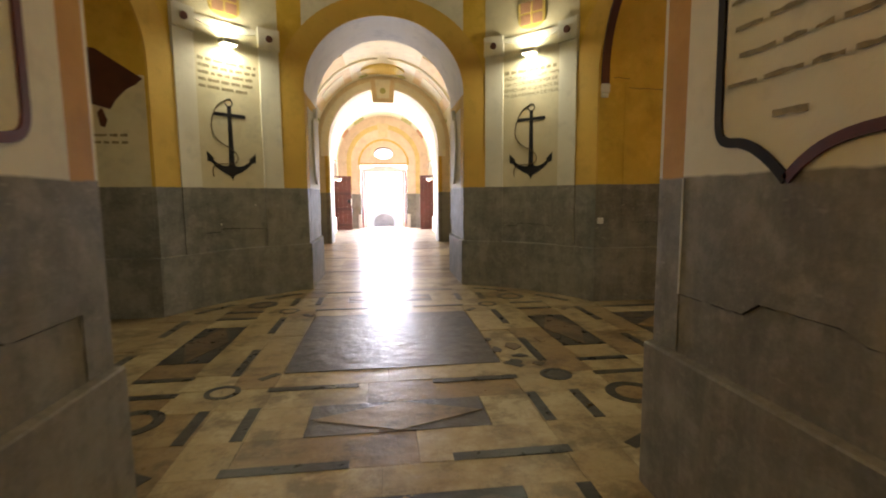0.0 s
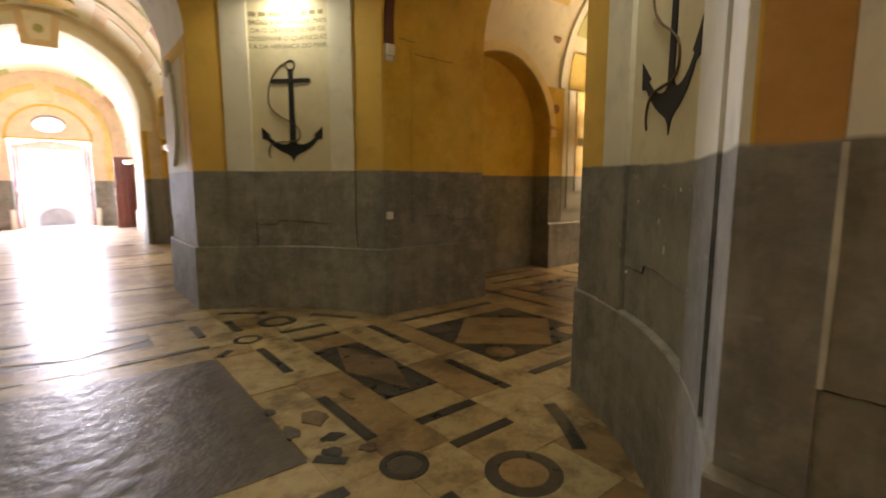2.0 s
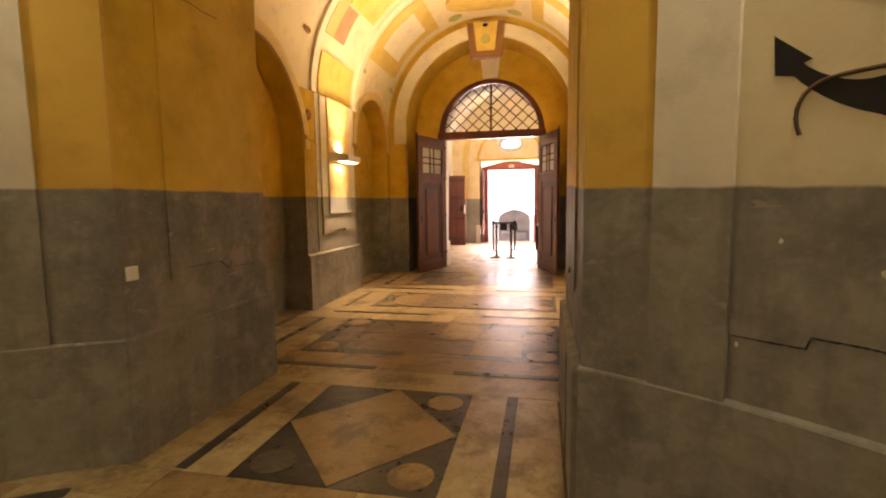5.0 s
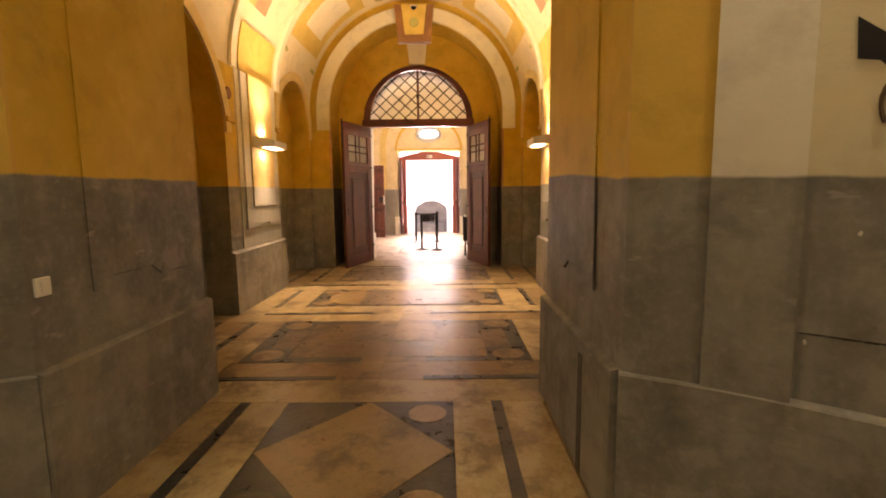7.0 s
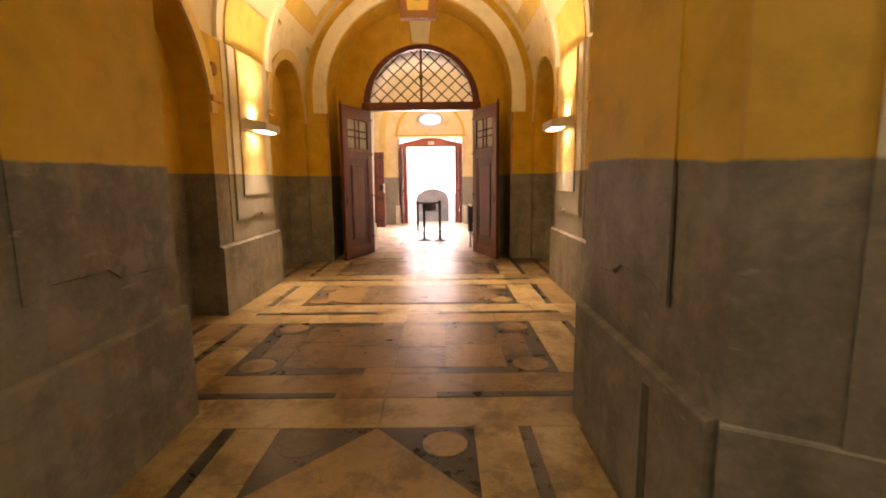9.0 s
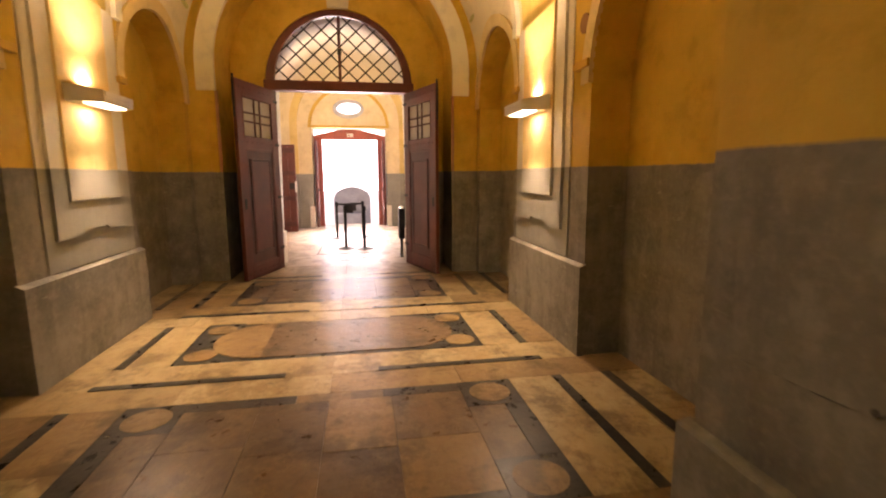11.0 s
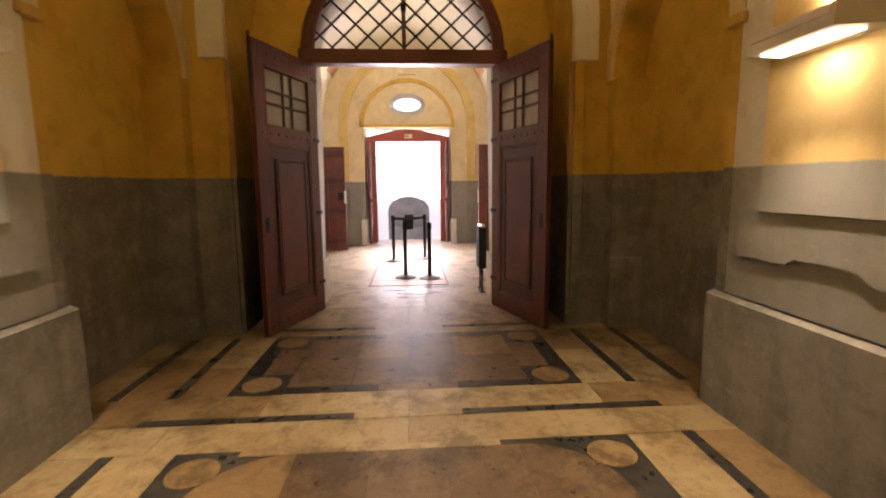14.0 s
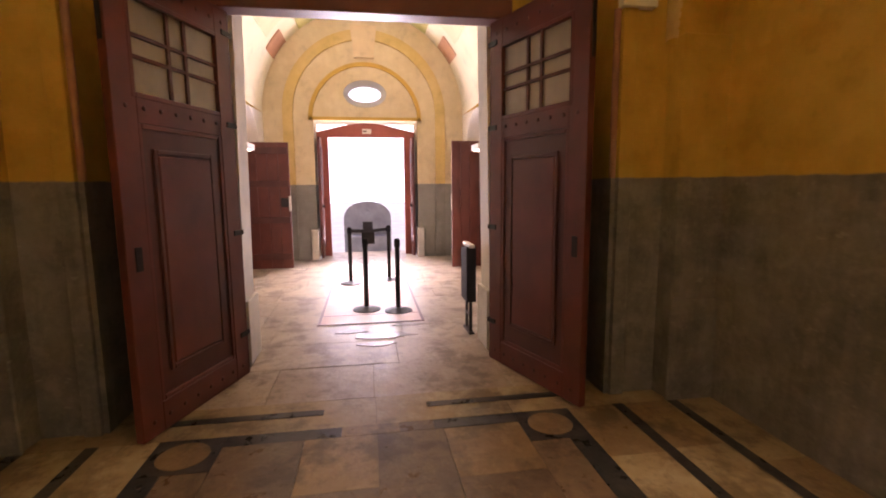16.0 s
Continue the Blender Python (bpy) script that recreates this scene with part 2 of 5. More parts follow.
MAT_STONE = plain_mat("pale_mat", (0.50, 0.33, 0.24), 0.5, 0, 0.15, 6)
OUT_STONE = plain_mat("sunlit_paving", (0.55, 0.52, 0.47), 0.8, 0, 0.15, 2)
TROUGH = plain_mat("grey_limestone", (0.33, 0.335, 0.35), 0.75, 0, 0.2, 3)


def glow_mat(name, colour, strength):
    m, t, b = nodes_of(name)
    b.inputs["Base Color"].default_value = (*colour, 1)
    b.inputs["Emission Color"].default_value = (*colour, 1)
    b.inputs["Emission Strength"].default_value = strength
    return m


BACKDROP = glow_mat("glowing_backdrop", (1.0, 1.0, 1.0), 2.2)
GLOW_WARM = glow_mat("lamp_glow_warm", (1.0, 0.90, 0.62), 9.0)
GLOW_GREEN = glow_mat("lamp_glow_cool", (0.92, 1.0, 0.70), 12.0)


def glass_mat():
    m, t, b = nodes_of("window_glass")
    b.inputs["Base Color"].default_value = (0.95, 0.95, 0.95, 1)
    b.inputs["Roughness"].default_value = 0.05
    b.inputs["Transmission Weight"].default_value = 1.0
    b.inputs["IOR"].default_value = 1.05
    return m


GLASS = glass_mat()
# cream base and half transmission keep the door panes pale
MILK = plain_mat("cream_milk_glass", (0.62, 0.58, 0.47), 0.35, 0, 0.12, 6)
DUSTY = plain_mat("dusty_window_glass", (0.80, 0.80, 0.80), 0.45, 0, 0.08, 5, 0.03)
DUSTY.node_tree.nodes["Principled BSDF"].inputs["Transmission Weight"].default_value = 0.9
DUSTY.node_tree.nodes["Principled BSDF"].inputs["IOR"].default_value = 1.1
MILK.node_tree.nodes["Principled BSDF"].inputs["Transmission Weight"].default_value = 0.45


# ---- building blocks ----
def link_mesh(name, bm, material, smooth=False):
    bmesh.ops.recalc_face_normals(bm, faces=bm.faces)
    d = bpy.data.meshes.new(name)
    bm.to_mesh(d)
    bm.free()
    d.materials.append(material)
    if smooth:
        for p in d.polygons:
            p.use_smooth = True
    return new(name, d)


def part(name, bm, material, parent, label="", smooth=False):
    ob = link_mesh(name, bm, material, smooth)
    ob.parent = parent
    if label:
        tagged(ob, label)
    return ob


def struct(name, bm, material, m, label, category, smooth=False):
    ob = link_mesh(name, bm, material, smooth)
    ob.matrix_world = m
    return tagged(ob, label, category, kind="structure")


def thing(name, m, label, category, group=""):
    ob = new(name)
    ob.matrix_world = m
    return tagged(ob, label, category, group)


PLANES = {"uz": lambda s, z, d: (s, d, z), "vz": lambda s, z, d: (d, s, z), "uv": lambda s, z, d: (s, z, d)}


def prism(bm, poly, a, b, plane="uz", bevel=0.0):
    """A polygon drawn in one plane, drawn out from a to b along the third axis."""
    f = PLANES[plane]
    lo, hi = [bm.verts.new(f(s, z, a)) for s, z in poly], [bm.verts.new(f(s, z, b)) for s, z in poly]
    n = len(poly)
    faces = [bm.faces.new(lo), bm.faces.new(hi)]
    faces += [bm.faces.new((lo[i], lo[(i + 1) % n], hi[(i + 1) % n], hi[i])) for i in range(n)]
    if bevel:
        edges = list({e for fc in faces for e in fc.edges})
        bmesh.ops.bevel(bm, geom=edges, offset=bevel, segments=1, affect="EDGES", clamp_overlap=True)
    return bm


def box(bm, u0, u1, v0, v1, z0, z1, bevel=0.0):
    return prism(bm, [(u0, z0), (u1, z0), (u1, z1), (u0, z1)], v0, v1, "uz", bevel)


def boxed(*a, **k):
    return box(bmesh.new(), *a, **k)


def arc(cx, cz, r, a0, a1, n, rz=None):
    rz = r if rz is None else rz
    return [(cx + r * math.cos(radians(a0 + (a1 - a0) * i / n)), cz + rz * math.sin(radians(a0 + (a1 - a0) * i / n))) for i in range(n + 1)]


def ring_poly(bm, inner, outer, a, b, plane="vz"):
    """A strip between two open lines of equal length, drawn out from a to b."""
    f = PLANES[plane]
    rows = [[bm.verts.new(f(s, z, d)) for s, z in line] for line in (inner, outer) for d in (a, b)]
    ia, ib, oa, ob = rows
    for i in range(len(ia) - 1):
        for p, q in ((ia, ib), (oa, ob), (ia, oa), (ib, ob)):
            bm.faces.new((p[i], p[i + 1], q[i + 1], q[i]))
    for k in (0, -1):
        bm.faces.new((ia[k], ib[k], ob[k], oa[k]))
    return bm


def sheet(bm, grid):
    rows = [[bm.verts.new(p) for p in row] for row in grid]
    for r, s in zip(rows, rows[1:]):
        for i in range(len(r) - 1):
            bm.faces.new((r[i], r[i + 1], s[i + 1], s[i]))
    return bm


def cylinder(bm, x, y, z0, z1, r0, r1=None, n=20):
    r1 = r0 if r1 is None else r1
    lo = [bm.verts.new((x + r0 * math.cos(2 * math.pi * i / n), y + r0 * math.sin(2 * math.pi * i / n), z0)) for i in range(n)]
    hi = [bm.verts.new((x + r1 * math.cos(2 * math.pi * i / n), y + r1 * math.sin(2 * math.pi * i / n), z1)) for i in range(n)]
    bm.faces.new(lo), bm.faces.new(hi)
    for i in range(n):
        bm.faces.new((lo[i], lo[(i + 1) % n], hi[(i + 1) % n], hi[i]))
    return bm


# ---- the shell: a round hall with four passages ----
R, HW, SPRING = 2.94, 1.19, 2.95          # round hall, half width of the passages, spring of the arches
HE = 1.245                                # the east passage is a little wider on its right
JU = math.sqrt(R * R - HW * HW)           # where a passage meets the round wall
PU, TOP = 4.08, 5.25                      # end of the passages, top of the walls
VW = 2.0                                # half width of the vaulted bays
BACK = 2.33                               # back of the recesses
REC = ((5.22, 1.14, 2.16), (9.02, 0.87, 2.43))   # recess arches: middle, radius, spring
END_A, END_B, DOOR_U = 9.97, 10.72, 11.05
ROOM_END, OUT_U = 16.98, 17.7


def polar(r, deg):
    return (r * math.cos(radians(deg)), r * math.sin(radians(deg)))


J_DEG = math.degrees(math.asin(HW / R))
for quarter, name in enumerate(("north_east", "north_west", "south_west", "south_east")):
    m = pose(CX, CY, 0, 0, 0, 90 * quarter)
    hw = HE if name == "south_east" else HW
    first = 90 - math.degrees(math.asin(hw / R))
    face = [polar(R, first - (first - J_DEG) * i / 20) for i in range(21)]
    poly = face + [(PU, HW), (PU, BACK + 0.3), (BACK + 0.3, PU), (hw, PU)]
    ob = struct("wall_" + name, prism(bmesh.new(), poly, -0.02, TOP, "uv"), OCHRE, m,
                "ochre limewashed masonry corner with grey dado", "wall")


def arch_z(v, half, spring):
    return spring + math.sqrt(max(half * half - v * v, 0))


def passage(arm, u1=PU):
    m = ARMS[arm]
    hw, dv = ((HW + HE) / 2, (HW - HE) / 2) if arm == "east" else (HW, 0.0)
    vs = [dv - hw * math.cos(math.pi * i / 40) for i in range(41)]
    uf = [math.sqrt(R * R - v * v) for v in vs]
    g = [[(u, v, TOP) for u, v in zip(uf, vs)], [(u, v, arch_z(v - dv, hw, SPRING)) for u, v in zip(uf, vs)],
         [(u1, v, arch_z(v - dv, hw, SPRING)) for v in vs], [(u1, v, TOP) for v in vs]]
    struct("arch_" + arm, sheet(bmesh.new(), g[:2]), PALE, m, "pale plaster wall over the passage arch", "wall")
    struct("passage_vault_" + arm, sheet(bmesh.new(), g[1:3]), PALE if arm == "north" else OCHRE, m, "plastered barrel vault of the passage", "vault", True)
    struct("arch_back_" + arm, sheet(bmesh.new(), g[2:]), OCHRE, m, "plaster wall over the passage arch", "wall")
    # yellow band round the arch, following the round wall
    bm = bmesh.new()
    low = (0.0, 0.75, DADO_Z, 2.2)
    steps, outer = [[(dv + h, z) for z in low] + arc(dv, SPRING, h, 0, 180, 40) + [(dv - h, z) for z in reversed(low)] for h in (hw, hw + 0.31)]
    rows = []
    for line, off in ((steps, 0.0), (steps, -0.022), (outer, -0.022), (outer, 0.02)):
        rows.append([(math.sqrt(R * R - v * v) + off, v, z) for v, z in line])
    struct("arch_band_" + arm, sheet(bm, rows), PALE if arm == "south" else BAND, m, "raised plaster band round the arch", "trim")


for arm in ARMS:
    passage(arm)


def pier_poly(u0, u1, left, right, top):
    """The outline of wall between two arched recesses."""
    pts = [(u0, 0)]
    if left:
        c, r, s = left
        pts += [(c + r * math.cos(a), s + r * math.sin(a)) for a in [math.asin(min(1, (top - s) / r)) * i / 12 for i in range(13)]]
    else:
        pts += [(u0, top)]
    if right:
        c, r, s = right
        pts += [(c - r * math.cos(a), s + r * math.sin(a)) for a in [math.asin(min(1, (top - s) / r)) * (12 - i) / 12 for i in range(13)]]
    else:
        pts += [(u1, top)]
    return pts + [(u1, 0)]


def rec_z(u, recs):
    best = SPRING
    for c, r, s in recs:
        if abs(u - c) < r:
            best = max(best, s + math.sqrt(r * r - (u - c) ** 2))
    return best


def vault(arm, u0, u1, recs, material, name, label):
    """Barrel vault, cut where the recess arches rise into it."""
    us = sorted({round(u0 + (u1 - u0) * i / 60, 4) for i in range(61)} | {round(c + r * math.cos(math.pi * i / 24), 4) for c, r, s in recs for i in range(25) if u0 < c + r * math.cos(math.pi * i / 24) < u1})
    bm = bmesh.new()
    for side in (1, -1):
        g, soffit = [], []
        for u in us:
            z0 = rec_z(u, recs)
            a0 = math.asin((z0 - SPRING) / VW)
            soffit.append([(u, side * (BACK + 0.05), z0), (u, side * VW, z0)])
            row = [(u, side * VW * math.cos(a0 + (math.pi / 2 - a0) * i / 24), SPRING + VW * math.sin(a0 + (math.pi / 2 - a0) * i / 24)) for i in range(25)]
            g.append(row)
        sheet(bm, g)
        if recs:
            struct("soffit_%s_%s" % (name, "left" if side > 0 else "right"), sheet(bmesh.new(), soffit), OCHRE, ARMS[arm], "ochre underside of the recess arches", "vault", True)
    struct(name, bm, material, ARMS[arm], label, "vault", True)


def bay(arm):
    # north bay gets paler paints, with the doorway's haze put into the colour
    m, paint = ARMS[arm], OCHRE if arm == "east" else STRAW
    for side, sn in ((1, "left"), (-1, "right")):
        a, b = side * VW, side * BACK
        bm = prism(bmesh.new(), pier_poly(REC[0][0] + REC[0][1], REC[1][0] - REC[1][1], REC[0], REC[1], SPRING), a, b)
        struct("wall_%s_%s" % (arm, sn), bm, paint, m, "yellow plaster pier between two arched recesses", "wall")
        bm = prism(bmesh.new(), pier_poly(REC[1][0] + REC[1][1], END_A, REC[1], None, SPRING), a, b)
        struct("wall_end_%s_%s" % (arm, sn), bm, paint, m, "yellow plaster end of the recess", "wall")
        bm = boxed(PU, END_B, side * BACK, side * (BACK + 0.3), -0.02, TOP)
        struct("wall_back_%s_%s" % (arm, sn), bm, paint, m, "yellow back wall of the recesses with grey dado", "wall")
    vault(arm, PU, END_A, REC, VAULT if arm == "east" else VAULT_PALE, "ceiling_" + arm, "cream plaster barrel vault")
    # arched end of the bay
    opening = [(-1.62, 0)] + list(reversed(arc(0, SPRING, 1.62, 0, 180, 40))) + [(1.62, 0)]
    outline = [(-BACK - 0.3, 0)] + opening + [(BACK + 0.3, 0), (BACK + 0.3, TOP), (-BACK - 0.3, TOP)]
    struct("end_arch_" + arm, prism(bmesh.new(), outline, END_A, END_B, "vz"), paint, m, "deep yellow arch at the end of the vault", "wall")


def room(arm):
    """Second room between the inner doorway and the outer one."""
    # the north end wall carries haze in its paler peach
    m, paint = ARMS[arm], STRAW if arm == "east" else PEACH_HAZED
    rec = (15.75, 0.8, 2.1)
    for side, sn in ((1, "left"), (-1, "right")):
        a, b = side * VW, side * BACK
        bm = prism(bmesh.new(), pier_poly(END_B, rec[0] - rec[1], None, rec, SPRING), a, b)
        struct("room_wall_%s_%s" % (arm, sn), bm, WHITE_WALL, m, "white plaster wall of the bright end room", "wall")
        bm = prism(bmesh.new(), pier_poly(rec[0] + rec[1], ROOM_END, rec, None, SPRING), a, b)
        struct("room_wall_end_%s_%s" % (arm, sn), bm, WHITE_WALL, m, "white plaster wall beside the outer doorway", "wall")
        struct("room_back_%s_%s" % (arm, sn), boxed(END_B, OUT_U, side * BACK, side * (BACK + 0.3), -0.02, TOP), STRAW, m, "straw-yellow back of the side recess", "wall")
    vault(arm, END_B, ROOM_END, (rec,), VAULT_PALE, "room_ceiling_" + arm, "pale painted barrel vault")
    # outer wall: doorway with splayed reveal, oculus above
    n = 32
    oc = arc(0, 3.34, 0.43, -90, 270, n, 0.27)
    bm = bmesh.new()
    right = [(1.04, 0), (1.04, 2.82), (0, 2.82)] + arc(0, 3.34, 0.43, -90, 90, n, 0.27) + [(0, TOP), (BACK + 0.3, TOP), (BACK + 0.3, 0)]
    prism(bm, right, ROOM_END, OUT_U, "vz")
    prism(bm, [(-s, z) for s, z in right], ROOM_END, OUT_U, "vz")
    struct("outer_wall_" + arm, bm, paint, m, "straw-yellow outer wall with a doorway and an oval window", "wall")
    bm = bmesh.new()
    ring_poly(bm, arc(0, 2.82, 1.05, 0, 180, 32), arc(0, 2.82, 1.13, 0, 180, 32), ROOM_END - 0.03, ROOM_END + 0.01)
    box(bm, ROOM_END - 0.03, ROOM_END + 0.01, -1.13, 1.13, 2.82, 2.88)
    struct("outer_arch_trim_" + arm, bm, BAND, m, "thin yellow moulding over the doorway", "trim")
    bm = bmesh.new()
    ring_poly(bm, arc(0, SPRING, 1.42, 0, 180, 32), arc(0, SPRING, 1.62, 0, 180, 32), ROOM_END - 0.05, ROOM_END + 0.01)
    for s in (-1, 1):
        box(bm, ROOM_END - 0.05, ROOM_END + 0.01, min(s * 1.42, s * 1.62), max(s * 1.42, s * 1.62), 0, SPRING)
    struct("end_rib_" + arm, bm, RIB, m, "yellow plaster rib on the end wall", "trim")


for arm in ("east", "north"):
    bay(arm)
    room(arm)
# the two arms that stay out of sight are closed with plain walls
for arm, end in (("west", PU), ("south", 9.0)):
    struct("end_wall_" + arm, boxed(end, end + 0.3, -BACK - 0.3, BACK + 0.3, -0.02, TOP), OCHRE, ARMS[arm], "plain ochre end wall", "wall")
    if end > PU:
        for s in (-1, 1):
            struct("side_wall_" + arm, boxed(PU, end, s * VW, s * (VW + 0.3), -0.02, TOP), OCHRE, ARMS[arm], "plain ochre side wall", "wall")
        vault(arm, PU, end, (), VAULT, "ceiling_" + arm, "cream barrel vault")
# unseen flat slabs added to keep sky light out, and the round hall's ceiling
for arm, end in (("east", OUT_U), ("north", OUT_U), ("west", PU + 0.3), ("south", 9.3)):
    struct("roof_" + arm, boxed(R - 0.4, end, -BACK - 0.3, BACK + 0.3, TOP + 0.01, TOP + 0.25), CREAM, ARMS[arm], "unseen flat lid over the arm that keeps sky light out", "roof")
bm = bmesh.new()
sheet(bm, [[(CX + (R + 0.1) * math.cos(t) * math.cos(2 * math.pi * i / 48), CY + (R + 0.1) * math.cos(t) * math.sin(2 * math.pi * i / 48), TOP - 0.02 + 1.6 * math.sin(t)) for i in range(49)] for t in [math.pi / 2 * k / 12 for k in range(13)]])
ob = link_mesh("ceiling_dome", bm, PALE, True)
tagged(ob, "pale plastered dome over the round hall", "ceiling", kind="structure")

# ---- the round hall: pilasters, plinth, hanging panels ----
def curved(bm, r, deg0, deg1, z0, z1, depth, n=8, lower=None):
    """A plate on the round wall, from angle to angle, standing proud by depth; lower: bottom edge as a function of 0..1."""
    g = []
    degs = [deg0 + (deg1 - deg0) * i / n for i in range(n + 1)]
    low = [z0 if lower is None else lower(i / n) for i in range(n + 1)]
    g.append([(*polar(r + 0.02, d), z) for d, z in zip(degs, low)])
    g.append([(*polar(r - depth, d), z) for d, z in zip(degs, low)])
    g.append([(*polar(r - depth, d), z1) for d in degs])
    g.append([(*polar(r + 0.02, d), z1) for d in degs])
    sheet(bm, g)
    for k in (0, -1):
        bm.faces.new([bm.verts.new(row[k]) for row in g])
    return bm


def notch(t):
    return 0.952 if t > 0.71 else 0.958 + 0.034 * min(1.0, t / 0.55)


D0, D1 = 36.1, 54.4                       # the shallow dado panel, in degrees along the round wall


crack_rng = random.Random(31)
GROOVE = plain_mat("shaded_groove", (0.085, 0.08, 0.068), 0.9)
CRACK = plain_mat("crack_and_shade", (0.055, 0.051, 0.045), 0.95)
B_DEG = math.degrees(math.asin((HW + 0.31) / R))
for quarter, name in enumerate(("north_east", "north_west", "south_west", "south_east")):
    m = pose(CX, CY, 0, 0, 0, 90 * quarter)
    bm = curved(bmesh.new(), R, B_DEG, 90 - B_DEG, 0, 4.4, 0.006, 24)
    struct("panel_wall_" + name, bm, CREAM, m, "cream limewashed round wall over a grey dado", "wall")
    for k, (d0, d1) in enumerate(((B_DEG + (-1.2 if name == "south_east" else 0.15), B_DEG + 5.6), (90 - B_DEG - 5.6, 90 - B_DEG - 0.15))):
        struct("pilaster_%s_%d" % (name, k + 1), curved(bmesh.new(), R, d0, d1, 0.70, 3.62, 0.035, 4), PALE, m, "flat white plaster pilaster", "trim")
        bm = curved(bmesh.new(), R, d0 - 0.2, d1 + 0.2, 3.44, 3.72, 0.06, 4)
        struct("capital_%s_%d" % (name, k + 1), bm, PALE, m, "square white capital block", "trim")
        a = (d0 + d1) / 2
        bm = cylinder(bmesh.new(), 0, 0, -0.02, 0.02, 0.048, 0.044, 18)
        struct("boss_%s_%d" % (name, k + 1), bm, WOOD_DARK, m @ pose(*polar(R - 0.062, a), 3.58, 0, 0, a) @ pose(0, 0, 0, 0, 90, 0), "round dark boss on the capital", "trim")
    last = 90 - (math.degrees(math.asin(HE / R)) if name == "south_east" else J_DEG)
    bm = curved(bmesh.new(), R, J_DEG, last, 0, 0.695, 0.04, 30)
    g = [[(*polar(r, J_DEG + (last - J_DEG) * i / 30), z) for i in range(31)] for r, z in ((R - 0.04, 0.695), (R - 0.034, 0.703), (R - 0.002, 0.712))]
    sheet(bm, g)
    struct("plinth_" + name, bm, OCHRE, m, "grey painted plinth with a sloping top", "trim")
    bm = curved(bmesh.new(), R, D0, D1, 0, DADO_Z - 0.075, 0.014, 50, notch)
    struct("dado_panel_" + name, bm, OCHRE, m, "shallow dado panel with a stepped lower edge", "trim")
    # dark strip along the stepped edge: open crack with the edge's shadow painted in
    rows = [[], []]
    for i in range(79):
        t = 0.02 + 0.95 * i / 78
        d, w = D0 + (D1 - D0) * t, 0.0015 + 0.007 * crack_rng.random() * math.sin(math.pi * i / 78) ** 0.3
        rows[0].append((*polar(R - 0.0155, d), notch(t) + 0.002))
        rows[1].append((*polar(R - 0.0085, d), notch(t) - w))
    struct("dado_crack_" + name, sheet(bmesh.new(), rows), CRACK, m, "dark crack and painted shadow line under the dado panel", "crack")
    # corniche over the anchor panel
    bm = curved(bmesh.new(), R, 36.5, 53.5, 3.62, 3.67, 0.03, 16, lambda t: 3.55 + 0.07 * abs(2 * t - 1) ** 2)
    struct("panel_head_" + name, bm, PALE, m, "white moulding over the cream panel", "trim")

# plinth and panels on the passage walls
for arm in ARMS:
    for side, sn in ((1, "left"), (-1, "right")):
        bm = bmesh.new()
        hw = HE if (arm, side) == ("east", -1) else HW
        a, b = hw - 0.04, hw + 0.01
        poly = [(b, 0), (a, 0), (a, 0.695), (a + 0.006, 0.703), (b, 0.713)]
        prism(bm, [(side * s, z) for s, z in poly], JU - 0.03, PU + 0.03, "vz")
        struct("passage_plinth_%s_%s" % (arm, sn), bm, OCHRE, ARMS[arm], "grey painted plinth of the passage", "trim")
        top, mat = 2.78, {"east": OCHRE, "west": CREAM, "north": PALE, "south": PALE}[arm]
        u0, u1 = (JU + 0.25, PU) if arm in ("north", "south") else (JU + 0.34, PU - 0.12)
        if arm == "south":
            u0 = JU + 0.165
        if arm == "west":
            u0, u1 = JU + 0.02, PU
        edge = [(u0, 0.97), (u0 + 0.30 * (u1 - u0), 0.97), (u0 + 0.36 * (u1 - u0), 1.02), (u0 + 0.60 * (u1 - u0), 1.02), (u0 + 0.66 * (u1 - u0), 0.99), (u1, 0.99)]
        if arm == "east":
            edge = [(u0, 0.985), (3.08, 0.992), (3.17, 1.04), (3.50, 1.04), (3.58, 0.985), (u1, 0.975)]
        poly = edge + [(u1, top), (u0, top)]
        bm = prism(bmesh.new(), poly, side * (hw - 0.008), side * (hw + 0.01))
        struct("passage_panel_%s_%s" % (arm, sn), bm, mat, ARMS[arm], "flat raised plaster panel with a stepped lower edge", "trim")
        rows = [[], []]
        if arm not in ("east", "south"):
            edge = edge[:1]
        for (ua, za), (ub, zb) in zip(edge, edge[1:]):
            for i in range(12):
                q, w = i / 12, 0.001 + 0.004 * crack_rng.random()
                rows[0].append((ua + (ub - ua) * q, side * (hw - 0.0092), za + (zb - za) * q + 0.002))
                rows[1].append((ua + (ub - ua) * q, side * (hw - 0.002), za + (zb - za) * q - w))
        if rows[0]:
            struct("passage_crack_%s_%s" % (arm, sn), sheet(bmesh.new(), rows), CRACK, ARMS[arm], "dark open crack under the passage panel", "crack")
        if arm in ("north", "south"):
            bm = prism(bmesh.new(), [(JU + 0.01, 0.715), (u0 - 0.003, 0.715), (u0 - 0.003, SPRING), (JU + 0.01, SPRING)], side * (HW - 0.006), side * (HW + 0.01))
            struct("passage_strip_%s_%s" % (arm, sn), bm, PEACH if arm == "south" else BAND, ARMS[arm], "orange limewashed strip beside the passage corner", "trim")


# ---- painted anchors with inscriptions ----
def on_wall(x, z, off):
    """A point drawn on the flat, x across and z up, laid on the round wall at 45 degrees."""
    a = radians(45) - x / R
    return ((R - off) * math.cos(a), (R - off) * math.sin(a), z)


